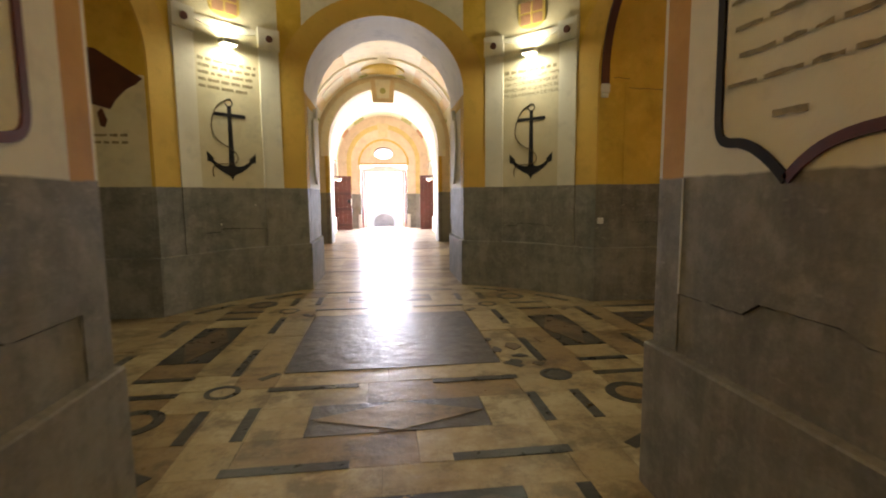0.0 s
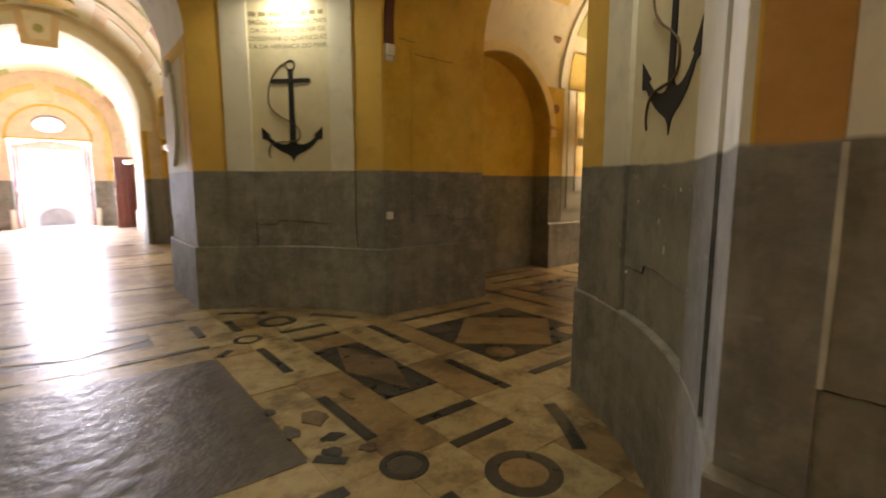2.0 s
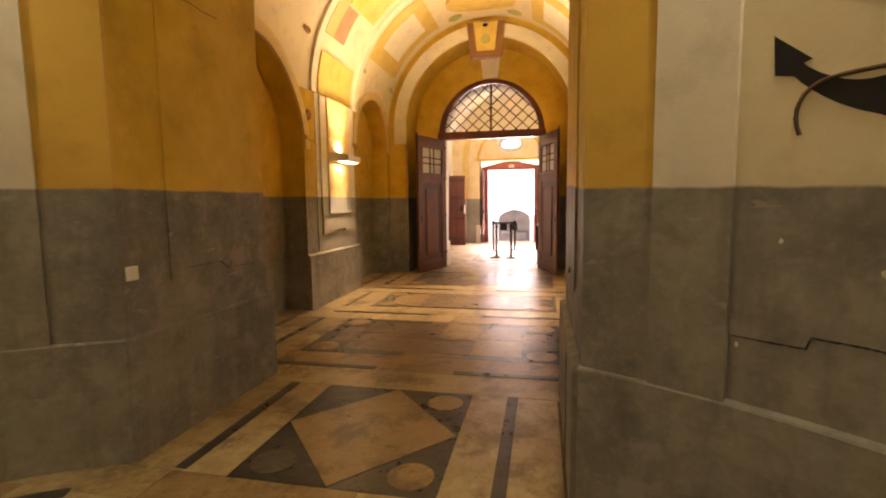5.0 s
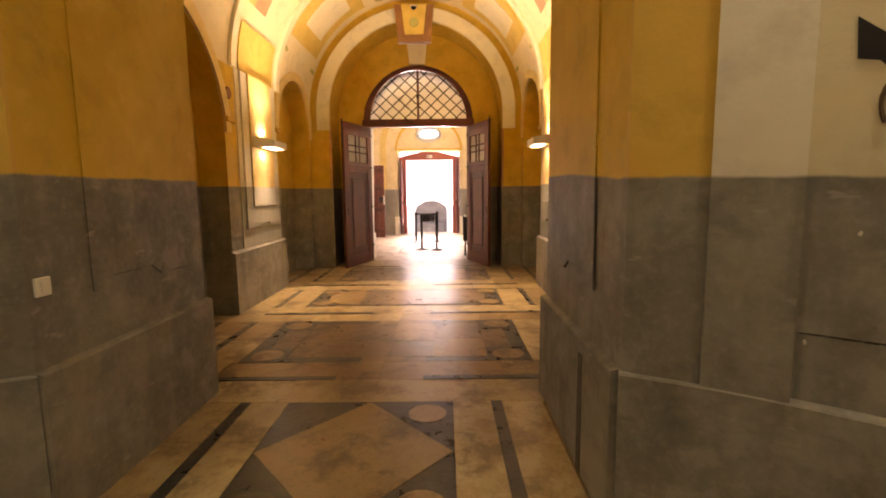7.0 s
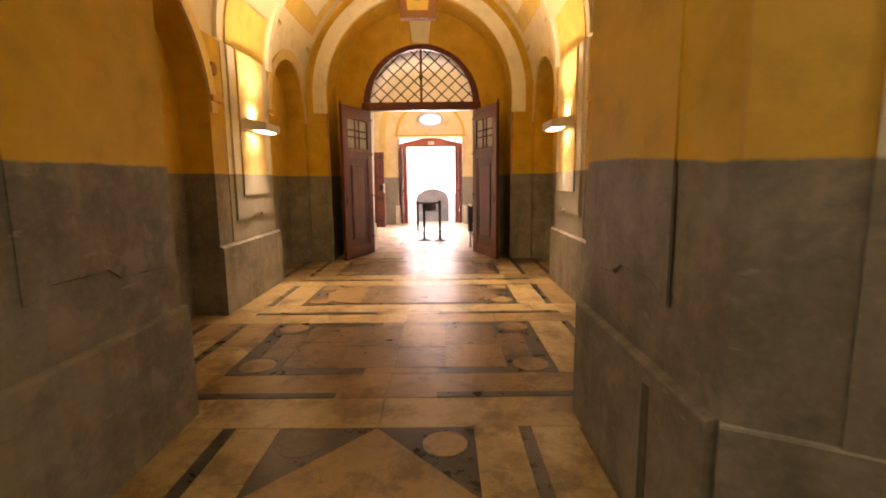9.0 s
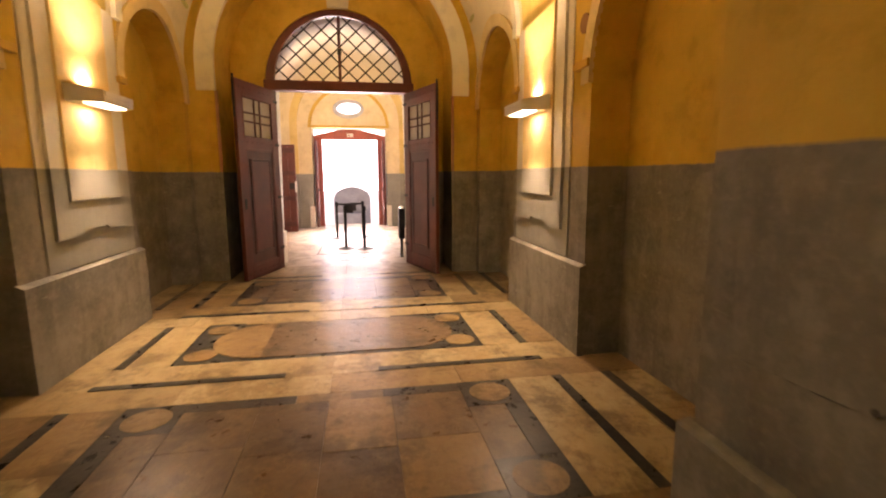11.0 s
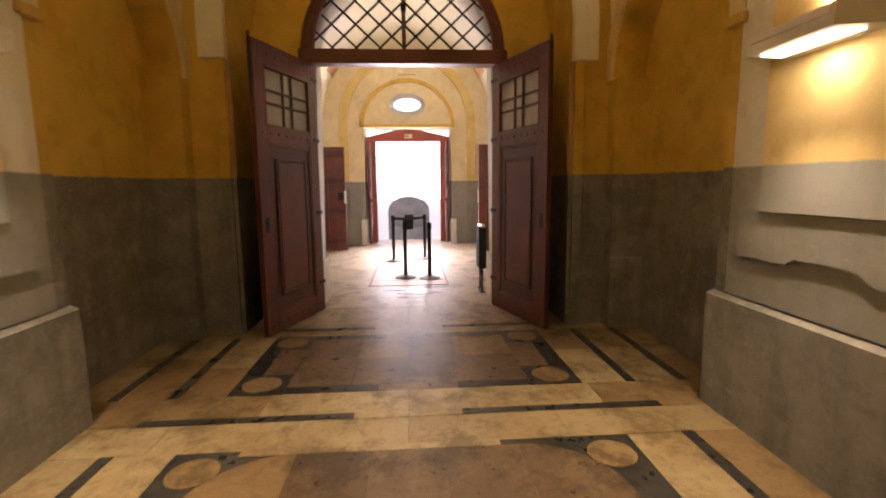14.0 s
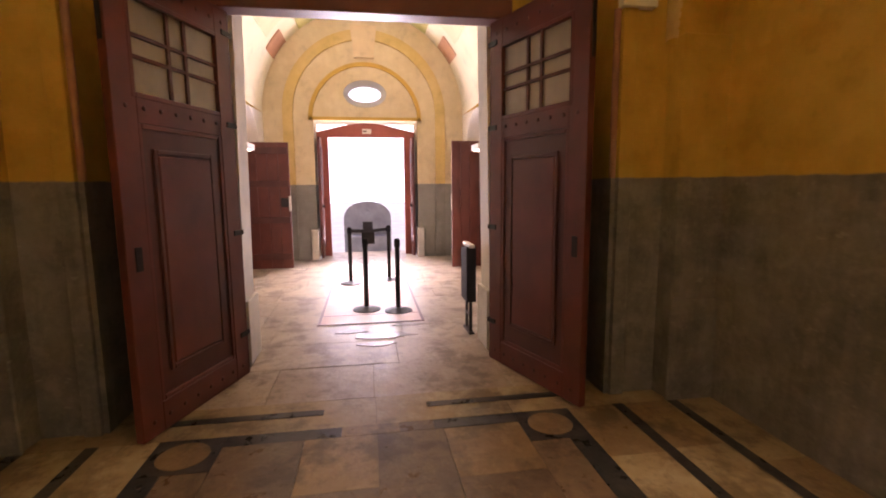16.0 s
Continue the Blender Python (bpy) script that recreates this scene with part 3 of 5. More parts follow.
def wall_plate(bm, poly, off=0.010, base=0.005, mirror=1):
    """A thin plate with the given outline, bent to the round wall; triangles keep it close to the curve."""
    flat = bmesh.new()
    f = flat.faces.new([flat.verts.new((x, z, 0)) for x, z in poly])
    bmesh.ops.triangulate(flat, faces=[f])
    bmesh.ops.subdivide_edges(flat, edges=[e for e in flat.edges if e.calc_length() > 0.12], cuts=1)
    ext = bmesh.ops.extrude_face_region(flat, geom=list(flat.faces))
    for v in ext["geom"]:
        if isinstance(v, bmesh.types.BMVert):
            v.co.z = 1.0
    made = {v: bm.verts.new(on_wall(mirror * v.co.x, v.co.y, off if v.co.z > 0.5 else base)) for v in flat.verts}
    for fc in flat.faces:
        bm.faces.new([made[v] for v in fc.verts])
    flat.free()
    return bm


def tube(bm, pts, r, n=8):
    rings = []
    for i, p in enumerate(pts):
        p = Vector(p)
        d = (Vector(pts[min(i + 1, len(pts) - 1)]) - Vector(pts[max(i - 1, 0)])).normalized()
        s = d.cross(Vector((0.3, 0.2, 1))).normalized()
        q = d.cross(s)
        rings.append([tuple(p + r * (math.cos(2 * math.pi * k / n) * s + math.sin(2 * math.pi * k / n) * q)) for k in range(n + 1)])
    return sheet(bm, rings)


def bezier(p0, p1, p2, p3, n=10):
    out = []
    for i in range(n + 1):
        t = i / n
        out.append(tuple((1 - t) ** 3 * a + 3 * t * (1 - t) ** 2 * b + 3 * t * t * (1 - t) * c + t ** 3 * d for a, b, c, d in zip(p0, p1, p2, p3)))
    return out


def anchor(m, label, flip=1):
    th = thing("anchor", m, label, "wall anchor", "anchors on the round wall")
    z0 = 1.63                                      # tip
    right = bezier((0.0, 0.0), (0.014, 0.055), (0.035, 0.075), (0.078, 0.092), 6) + bezier((0.078, 0.092), (0.15, 0.118), (0.235, 0.175), (0.285, 0.238), 7)[1:]
    right += [(0.338, 0.25), (0.345, 0.378), (0.238, 0.283), (0.262, 0.275)] + bezier((0.25, 0.262), (0.19, 0.21), (0.12, 0.182), (0.06, 0.196), 6) + [(0.036, 0.215)]
    half = [(x, z0 + z) for x, z in right] + [(0.0, z0 + 0.215)]
    bm = wall_plate(bmesh.new(), half)
    wall_plate(bm, half, mirror=-1)
    part("fluke", bm, BLACK, th, "black pointed flukes and crown")
    shank = [(-0.037, z0 + 0.20), (0.037, z0 + 0.20), (0.026, z0 + 0.98), (-0.026, z0 + 0.98)]
    part("shank", wall_plate(bmesh.new(), shank, 0.011), BLACK, th, "straight black shank")
    part("stock", wall_plate(bmesh.new(), [(-0.215, z0 + 0.84), (0.215, z0 + 0.84), (0.225, z0 + 0.86), (0.215, z0 + 0.885), (-0.215, z0 + 0.885), (-0.225, z0 + 0.86)], 0.012), BLACK, th, "black cross bar")
    ring = [on_wall(0.048 * math.cos(2 * math.pi * i / 20), z0 + 1.025 + 0.05 * math.sin(2 * math.pi * i / 20), 0.008) for i in range(21)]
    part("ring", tube(bmesh.new(), ring, 0.007), BLACK, th, "black iron ring")
    line = bezier((-0.045, 1.05), (-0.2, 1.02), (-0.32, 0.70), (-0.22, 0.57), 14) + bezier((-0.22, 0.57), (-0.15, 0.48), (-0.05, 0.46), (0.03, 0.40), 8)[1:]
    line += bezier((0.03, 0.40), (0.11, 0.35), (0.12, 0.23), (0.0, 0.225), 8)[1:] + bezier((0.0, 0.225), (-0.07, 0.22), (-0.13, 0.225), (-0.19, 0.215), 6)[1:] + bezier((-0.19, 0.215), (-0.27, 0.20), (-0.29, 0.12), (-0.26, 0.05), 8)[1:]
    part("rope", tube(bmesh.new(), [on_wall(flip * x, z0 + z, 0.010) for x, z in line], 0.0065), ROPE, th, "brown rope wound round the shank")
    return th


def lettering(text, size):
    c = bpy.data.curves.new("letters", "FONT")
    c.body, c.size, c.align_x = text, size, "CENTER"
    ob = new("letters", c)
    dg = bpy.context.evaluated_depsgraph_get()
    d = bpy.data.meshes.new_from_object(ob.evaluated_get(dg))
    bpy.data.objects.remove(ob)
    return d


def letter_mesh(text, size, place):
    """Built-in letters as a mesh, every point moved by place(x, y)."""
    d = lettering(text, size)
    bm = bmesh.new()
    bm.from_mesh(d)
    for v in bm.verts:
        v.co = place(v.co.x, v.co.y)
    return bm


NE, NW, SW, SE = [pose(CX, CY, 0, 0, 0, 90 * q) for q in range(4)]
anchor(NE, "black anchor with brown rope on cream wall beside the east passage")
anchor(NW, "black anchor with brown rope on cream wall beside the north passage")
anchor(SE @ pose(0, 0, -0.038, 0, 0, 0.15), "large black anchor with rope on stained cream wall")
th = thing("inscription", NE, "four lines of faded brown capitals above the anchor", "inscription")
for k, text in enumerate(("BRÕES A SATISFAZER, MAN", "DA O GRANDE DEVER DE", "CONSERVAR O QUE NOS RES-", "TA DA HERANÇA DO MAR.")):
    z = 3.07 - 0.082 * k
    part("line_of_letters", letter_mesh(text, 0.066, lambda x, y, z=z: on_wall(x * 1.08, z + y, 0.012)), INK_DARK, th)["kind"] = "stuff"


def bar_lines(th, rows, place, material=None):
    """Writing too faint to read: short bars, word by word."""
    rng = random.Random(4)
    for z, x0, x1, h in rows:
        x = x0
        while x < x1 - 0.03:
            w = min(rng.uniform(0.05, 0.17), x1 - x)
            bm = bmesh.new()
            n = 4
            lo = [place(x + w * i / n, z + rng.uniform(-0.003, 0.003)) for i in range(n + 1)]
            hi = [place(x + w * i / n, z + h + rng.uniform(-0.004, 0.004)) for i in range(n + 1)]
            part("word", sheet(bm, [lo, hi]), material or INK, th)
            x += w + 0.028


th2 = thing("inscription", NW, "rows of faded unreadable writing above the anchor", "inscription")
bar_lines(th2, [(3.14 - 0.085 * k, -0.40, 0.40 - 0.1 * (k == 4), 0.038) for k in range(5)], lambda x, z: on_wall(x, z, 0.012))
bar_lines(th, [(3.155, -0.43, 0.43, 0.045)], lambda x, z: on_wall(x, z, 0.012))
for m in (NE, NW):
    th = thing("painted_plaque", m, "rounded brown painted plaque in quarters over the lamp", "plaque")
    bm = wall_plate(bmesh.new(), [(-0.21, 4.1), (-0.21, 3.86)] + [(x, z) for x, z in arc(0, 3.86, 0.21, 180, 360, 12, 0.13)] + [(0.21, 4.1)], 0.03)
    part("field", bm, VAULT_OCHRE, th, "ochre rounded field")
    for x0, x1, za, zb in ((-0.17, -0.015, 3.80, 3.93), (0.015, 0.17, 3.80, 3.93), (-0.17, -0.015, 3.96, 4.1), (0.015, 0.17, 3.96, 4.1)):
        part("quarter", wall_plate(bmesh.new(), [(x0, za), (x1, za), (x1, zb), (x0, zb)], 0.036, 0.02), VAULT_PINK, th, "brown quarter")


# ---- lamps ----
def hall_lamp(m):
    th = thing("wall_light", m, "small white wall light glowing cool white up and down", "wall light", "lamps of the round hall")
    g = boxed(R - 0.16, R + 0.0, -0.105, 0.105, 3.385, 3.45, 0.008)
    part("housing", g, WHITE_METAL, th, "white enamelled housing")
    part("diffuser", boxed(R - 0.14, R - 0.03, -0.085, 0.085, 3.372, 3.384), GLOW_GREEN, th, "glowing underside")


for a in (45, 135, 225, 315):
    hall_lamp(pose(CX, CY, 0, 0, 0, a))


def pier_lamp(m, side):
    """A wedge-shaped white wall light, wide slot below, open above."""
    th = thing("wall_light", m, "wedge-shaped white wall light throwing warm light up and down", "wall light", "lamps on the piers")
    s = side
    bm = bmesh.new()
    f = [(-0.31, VW - 0.02), (0.31, VW - 0.02), (0.25, VW - 0.31), (-0.25, VW - 0.31)]
    rim = [(u, s * v) for u, v in f]
    outer_lo = [bm.verts.new((u * 0.96, v, 2.052)) for u, v in rim]
    outer_hi = [bm.verts.new((u, v, 2.190 if i < 2 else 2.140)) for i, (u, v) in enumerate(rim)]
    inner_hi = [bm.verts.new((u * 0.93, v * 0.992 + s * 0.008, 2.188 if i < 2 else 2.138)) for i, (u, v) in enumerate(rim)]
    inner_lo = [bm.verts.new((u * 0.90, v * 0.992 + s * 0.008, 2.10)) for u, v in rim]
    for p, q in ((outer_lo, outer_hi), (outer_hi, inner_hi), (inner_hi, inner_lo)):
        for i in range(4):
            bm.faces.new((p[i], p[(i + 1) % 4], q[(i + 1) % 4], q[i]))
    bm.faces.new(inner_lo)
    bm.faces.new(outer_lo)
    part("housing", bm, WHITE_METAL, th, "white enamelled wedge housing")
    d = bmesh.new()
    prism(d, [(-0.22, s * (VW - 0.15)), (0.22, s * (VW - 0.15)), (0.20, s * (VW - 0.27)), (-0.20, s * (VW - 0.27))], 2.043, 2.0515, "uv")
    part("diffuser", d, GLOW_WARM, th, "glowing slot below")
    d = bmesh.new()
    prism(d, [(-0.2, s * (VW - 0.05)), (0.2, s * (VW - 0.05)), (0.16, s * (VW - 0.2)), (-0.16, s * (VW - 0.2))], 2.101, 2.106, "uv")
    part("reflector", d, WHITE_METAL, th, "white reflector inside")


# south fixtures are unseen additions that go with the added south lamps
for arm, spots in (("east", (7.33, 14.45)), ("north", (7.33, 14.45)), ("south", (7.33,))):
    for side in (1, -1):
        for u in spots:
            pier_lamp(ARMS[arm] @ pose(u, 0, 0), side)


# ---- piers of the bays ----
P0, P1 = REC[0][0] + REC[0][1], REC[1][0] - REC[1][1]
for arm in ("east", "north"):
    m = ARMS[arm]
    for side, sn in ((1, "left"), (-1, "right")):
        tag = "_%s_%s" % (arm, sn)
        v = lambda d: side * (VW - d)
        poly = [(side * 1.952, 0), (side * (VW + 0.01), 0), (side * (VW + 0.01), 0.765), (side * 1.952, 0.735)]
        struct("pier_plinth" + tag, prism(bmesh.new(), poly, P0 - 0.02, P1 + 0.02, "vz"), OCHRE, m, "grey painted pier plinth with a sloping top", "trim")
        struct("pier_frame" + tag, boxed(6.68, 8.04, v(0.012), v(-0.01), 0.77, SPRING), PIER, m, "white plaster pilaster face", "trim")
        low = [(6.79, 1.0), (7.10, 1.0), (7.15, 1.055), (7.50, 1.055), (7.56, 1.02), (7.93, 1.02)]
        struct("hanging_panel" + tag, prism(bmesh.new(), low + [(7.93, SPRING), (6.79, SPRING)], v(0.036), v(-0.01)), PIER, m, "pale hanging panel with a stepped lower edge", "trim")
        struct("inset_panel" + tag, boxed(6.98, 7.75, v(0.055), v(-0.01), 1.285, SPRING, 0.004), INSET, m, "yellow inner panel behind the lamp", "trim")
        for k, (c, r, s) in enumerate(REC):
            # archivolt round the recess, bent with the vault above the spring
            bm = bmesh.new()
            rows = []
            angs = [180 * i / 48 for i in range(49)]
            for rr, off in ((r, -0.01), (r, 0.028), (r + 0.13, 0.028), (r + 0.13, -0.03)):
                row = []
                for a in angs:
                    u, z = c + rr * math.cos(radians(a)), s + rr * math.sin(radians(a))
                    base = VW if z < SPRING else math.sqrt(max(VW ** 2 - (z - SPRING) ** 2, 0))
                    row.append((u, side * (base - off), z))
                rows.append(row)
            struct("archivolt_%d%s" % (k + 1, tag), sheet(bm, rows), ARCHIVOLT, m, "yellow moulded arch over the recess", "trim")
        for k, (u0, u1) in enumerate(((P0 - 0.005, P0 + 0.24), (P1 - 0.15, P1 + 0.005))):
            struct("impost_%d%s" % (k + 1, tag), boxed(u0, u1, v(0.05), v(-0.01), 2.28 if k == 0 else 2.36, 2.34 if k == 0 else 2.42, 0.006), BAND, m, "small yellow impost block", "trim")
        bm = cylinder(bmesh.new(), 0, 0, -0.015, 0.02, 0.075, 0.066, 20)
        struct("roundel" + tag, bm, BRACKET_BROWN, m @ pose(P0 + 0.13, v(0.0), 2.62, 90, 0, 0), "round brown plaster boss", "trim")


    # the end arch: brown bead painted for the shaded arris, narrow pilaster, stone block with plinth at the end of the
    # recess
    for side, sn in ((1, "left"), (-1, "right")):
        tag = "_%s_%s" % (arm, sn)
        lo_hi = lambda a, b: (min(side * a, side * b), max(side * a, side * b))
        if arm == "east":
            struct("arris_bead" + tag, cylinder(bmesh.new(), END_A + 0.008, side * 1.628, DADO_Z, 2.62, 0.022, 0.022, 12), VAULT_PINK, m, "brown bead standing in for the shaded brown corner of the arch", "trim")
        struct("end_pilaster" + tag, boxed(END_A - 0.035, END_A + 0.01, *lo_hi(1.65, 1.75), 0, 2.62, 0.004), OCHRE, m, "narrow ochre pilaster over grey dado", "trim")
        struct("end_block" + tag, boxed(9.80, 9.90, *lo_hi(2.0, BACK + 0.01), 0.0, 2.44, 0.008), OCHRE, m, "plastered end of the recess over grey dado", "trim")
        struct("end_plinth" + tag, boxed(9.775, 9.81, *lo_hi(1.985, BACK + 0.01), 0.0, 0.72, 0.008), OCHRE, m, "grey plinth at the end of the recess", "trim")


# ---- painted coffers of the vault ----
def patch(arm, u0, u1, a0, a1, material, off, name, label, side=1, n=10):
    """A raised plaster field on the barrel vault, between two heights given as angles."""
    g = []
    for r, ends in ((VW + 0.01, 0), (VW - off, 0), (VW - off, 1), (VW + 0.01, 1)):
        u = u1 if ends else u0
        g.append([(u, side * r * math.cos(radians(a0 + (a1 - a0) * i / n)), SPRING + r * math.sin(radians(a0 + (a1 - a0) * i / n))) for i in range(n + 1)])
    bm = sheet(bmesh.new(), g)
    for k in (0, -1):
        bm.faces.new([bm.verts.new(row[k]) for row in g])
    struct(name, bm, material, ARMS[arm], label, "vault field")


for arm in ("east", "north"):
    for side in (1, -1):
        sn = "_%s_%s" % (arm, "left" if side == 1 else "right")
        for k, u in enumerate((6.55, 8.05)):
            patch(arm, u, u + 0.13, 0, 86, VAULT_PALE, 0.045, "rib_%d%s" % (k + 1, sn), "white plaster rib across the vault", side, 24)
        # north fields swap ochre for straw, the haze painted in
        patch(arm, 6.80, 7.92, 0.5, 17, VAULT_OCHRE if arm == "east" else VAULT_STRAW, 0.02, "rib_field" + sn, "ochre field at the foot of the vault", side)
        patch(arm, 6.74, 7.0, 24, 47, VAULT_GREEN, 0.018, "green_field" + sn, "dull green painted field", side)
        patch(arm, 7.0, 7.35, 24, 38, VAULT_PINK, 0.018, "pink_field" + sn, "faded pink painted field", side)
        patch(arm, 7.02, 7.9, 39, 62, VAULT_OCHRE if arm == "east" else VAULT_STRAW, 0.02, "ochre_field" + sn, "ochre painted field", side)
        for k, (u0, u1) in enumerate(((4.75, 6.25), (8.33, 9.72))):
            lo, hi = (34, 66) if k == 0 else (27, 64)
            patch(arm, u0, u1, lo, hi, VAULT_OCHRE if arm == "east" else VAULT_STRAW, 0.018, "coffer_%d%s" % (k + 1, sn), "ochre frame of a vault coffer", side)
            patch(arm, u0 + 0.28, u1 - 0.28, lo + 8, hi - 7, VAULT_PALE, 0.036, "coffer_field_%d%s" % (k + 1, sn), "pale middle of a vault coffer", side)
        patch(arm, 4.3, 4.62, 24, 62, VAULT_GREEN, 0.016, "first_field" + sn, "dull green painted field", side)
        # spur of the recess vault, with dark boss
        for k, u in enumerate((4.62, 6.3, 8.28, 9.75)):
            bm = cylinder(bmesh.new(), 0, 0, -0.02, 0.012, 0.085, 0.08, 20)
            a = 21
            struct("vault_boss_%d%s" % (k + 1, sn), bm, BRACKET_BROWN if k < 2 else VAULT_GREEN, ARMS[arm] @ pose(u, side * VW * math.cos(radians(a)), SPRING + VW * math.sin(radians(a)), side * (90 - a), 0, 0), "round dark boss on the vault", "vault field")
    # oval rosette on the crown
    zc = SPRING + VW
    bm = bmesh.new()
    ring = arc(9.05, 0, 0.46, 0, 360, 36, 0.60)[:-1]
    lo = [bm.verts.new((u, v, SPRING + math.sqrt(VW ** 2 - v * v) + 0.01)) for u, v in ring]
    hi = [bm.verts.new((u, v, SPRING + math.sqrt(VW ** 2 - v * v) - 0.05)) for u, v in ring]
    for i in range(36):
        bm.faces.new((lo[i], lo[(i + 1) % 36], hi[(i + 1) % 36], hi[i]))
    bm.faces.new(hi)
    struct("rosette_" + arm, bm, VAULT_OCHRE, ARMS[arm], "oval ochre rosette on the crown of the vault", "vault field")
    bm = cylinder(bmesh.new(), 9.05, 0, zc - 0.10, zc - 0.04, 0.09, 0.13, 20)
    struct("rosette_boss_" + arm, bm, VAULT_PINK, ARMS[arm], "small brown boss in the rosette", "vault field")
    for s in (-1, 1):
        bm = bmesh.new()
        ring = arc(9.66, s * 0.55, 0.10, 0, 360, 20, 0.13)[:-1]
        hi = [bm.verts.new((u, v, SPRING + math.sqrt(VW ** 2 - v * v) - 0.02)) for u, v in ring]
        lo = [bm.verts.new((u, v, SPRING + math.sqrt(VW ** 2 - v * v) + 0.02)) for u, v in ring]
        bm.faces.new(hi)
        for i in range(20):
            bm.faces.new((lo[i], lo[(i + 1) % 20], hi[(i + 1) % 20], hi[i]))
        struct("oval_field_%s_%d" % (arm, 1 + (s > 0)), bm, VAULT_GREEN, ARMS[arm], "small dull green oval on the vault", "vault field")
    # pale ring of the end arch with its imposts, keystone bracket
    bm = bmesh.new()
    ring_poly(bm, arc(0, SPRING, 1.625, 0, 180, 40), arc(0, SPRING, 1.86, 0, 180, 40), END_A - 0.07, END_A + 0.01)
    for s in (-1, 1):
        box(bm, END_A - 0.07, END_A + 0.01, min(s * 1.625, s * 1.86), max(s * 1.625, s * 1.86), 2.62, SPRING)
    struct("end_ring_" + arm, bm, VAULT_PALE, ARMS[arm], "broad white plaster ring of the end arch", "trim")
    # the north bracket is paled the same way, haze in its colour
    bm = prism(bmesh.new(), [(-0.36, 4.82), (-0.30, 4.17), (0.30, 4.17), (0.36, 4.82)], END_A - 0.12, END_A + 0.03, "vz")
    struct("bracket_" + arm, bm, BRACKET_BROWN if arm == "east" else VAULT_STRAW, ARMS[arm], "brown painted keystone bracket", "trim")
    bm = prism(bmesh.new(), [(-0.23, 4.82), (-0.17, 4.29), (0.17, 4.29), (0.23, 4.82)], END_A - 0.15, END_A - 0.115, "vz")
    struct("bracket_face_" + arm, bm, VAULT_OCHRE if arm == "east" else VAULT_PALE, ARMS[arm], "ochre face of the keystone bracket", "trim")
    bm = cylinder(bmesh.new(), 0, 0, 0, 0.02, 0.085, 0.08, 20)
    struct("bracket_boss_" + arm, bm, VAULT_GREEN, ARMS[arm] @ pose(END_A - 0.15, 0, 4.50, 0, -90, 0), "round olive boss on the bracket", "trim")


# ---- inner doorway of the east arm ----
E_ARM = ARMS["east"]
DW, DH, LC, LR = 1.04, 2.77, 2.86, 1.12
opening = [(-LR, 0)] + list(reversed(arc(0, LC, LR, 0, 180, 36))) + [(LR, 0)]
outline = [(-1.75, 0)] + opening + [(1.75, 0), (1.75, TOP), (-1.75, TOP)]
struct("door_wall_east", prism(bmesh.new(), outline, END_B - 0.01, END_B + 0.3, "vz"), OCHRE, E_ARM, "ochre wall round the inner doorway", "wall")
reveal = [(-DW - 0.02, 0)] + list(reversed(arc(0, LC, DW - 0.03, 0, 180, 36))) + [(DW + 0.02, 0)]
outline = [(-1.95, 0)] + reveal + [(1.95, 0), (1.95, TOP), (-1.95, TOP)]
struct("door_reveal_east", prism(bmesh.new(), outline, END_B + 0.301, END_B + 0.62, "vz"), WHITE_WALL, E_ARM, "white plastered reveal of the inner doorway", "wall")
for s, n in ((1, "left"), (-1, "right")):
    struct("reveal_plinth_" + n, boxed(END_B + 0.29, END_B + 0.66, min(s * (DW - 0.02), s * (DW + 0.03)), max(s * (DW - 0.02), s * (DW + 0.03)), 0, 0.55, 0.006), WHITE_WALL, E_ARM, "white plinth of the door reveal", "trim")
bm = prism(bmesh.new(), [(-0.155, 3.98), (0.155, 3.98), (0.20, 4.42), (-0.20, 4.42)], END_B - 0.07, END_B, "vz")
struct("keystone_east", bm, VAULT_PALE, E_ARM, "white keystone over the fanlight", "trim")

win = struct("window_1", ring_poly(bmesh.new(), arc(0, LC + 0.05, 0.985, 0, 180, 36), arc(0, LC, LR - 0.004, 0, 180, 36), END_B + 0.02, END_B + 0.16), WOOD, E_ARM, "semicircular fanlight in a red-brown frame with diamond lattice", "window")
part("transom", boxed(END_B - 0.02, END_B + 0.17, -LR - 0.02, LR + 0.02, DH, 2.92, 0.008), WOOD, win, "red-brown transom beam")
part("mullion", boxed(END_B + 0.05, END_B + 0.10, -0.022, 0.022, 2.92, 3.90), WOOD_DARK, win)
part("catch", boxed(END_B + 0.03, END_B + 0.05, -0.03, 0.03, 3.33, 3.41, 0.005), IRON, win)
for sgn in (-1, 1):
    for k in range(-5, 6):
        # one lattice bar, clipped to the half circle
        c0 = k * 0.262
        dx, dz = math.cos(radians(43)), sgn * math.sin(radians(43))
        pts = []
        for i in range(161):
            q = -1.6 + 3.2 * i / 160
            y, z = c0 + q * dx, 3.2 + q * dz
            if y * y + (z - LC - 0.05) ** 2 < 0.985 ** 2 and z > 2.92:
                pts.append((y, z))
        if len(pts) > 3:
            (y0, z0), (y1, z1) = pts[0], pts[-1]
            wx, wz = -dz * 0.010, dx * 0.010
            bm = prism(bmesh.new(), [(y0 - wx, z0 - wz), (y1 - wx, z1 - wz), (y1 + wx, z1 + wz), (y0 + wx, z0 + wz)], END_B + 0.075, END_B + 0.093, "vz")
            part("lattice_bar", bm, IRON, win)
g = prism(bmesh.new(), [(-0.985, 2.92)] + list(reversed(arc(0, LC + 0.05, 0.985, 0, 180, 36)))[1:-1] + [(0.985, 2.92)], END_B + 0.10, END_B + 0.106, "vz")
pane = part("pane", g, DUSTY, win, "dusty greyish glass")
pane.visible_shadow = False


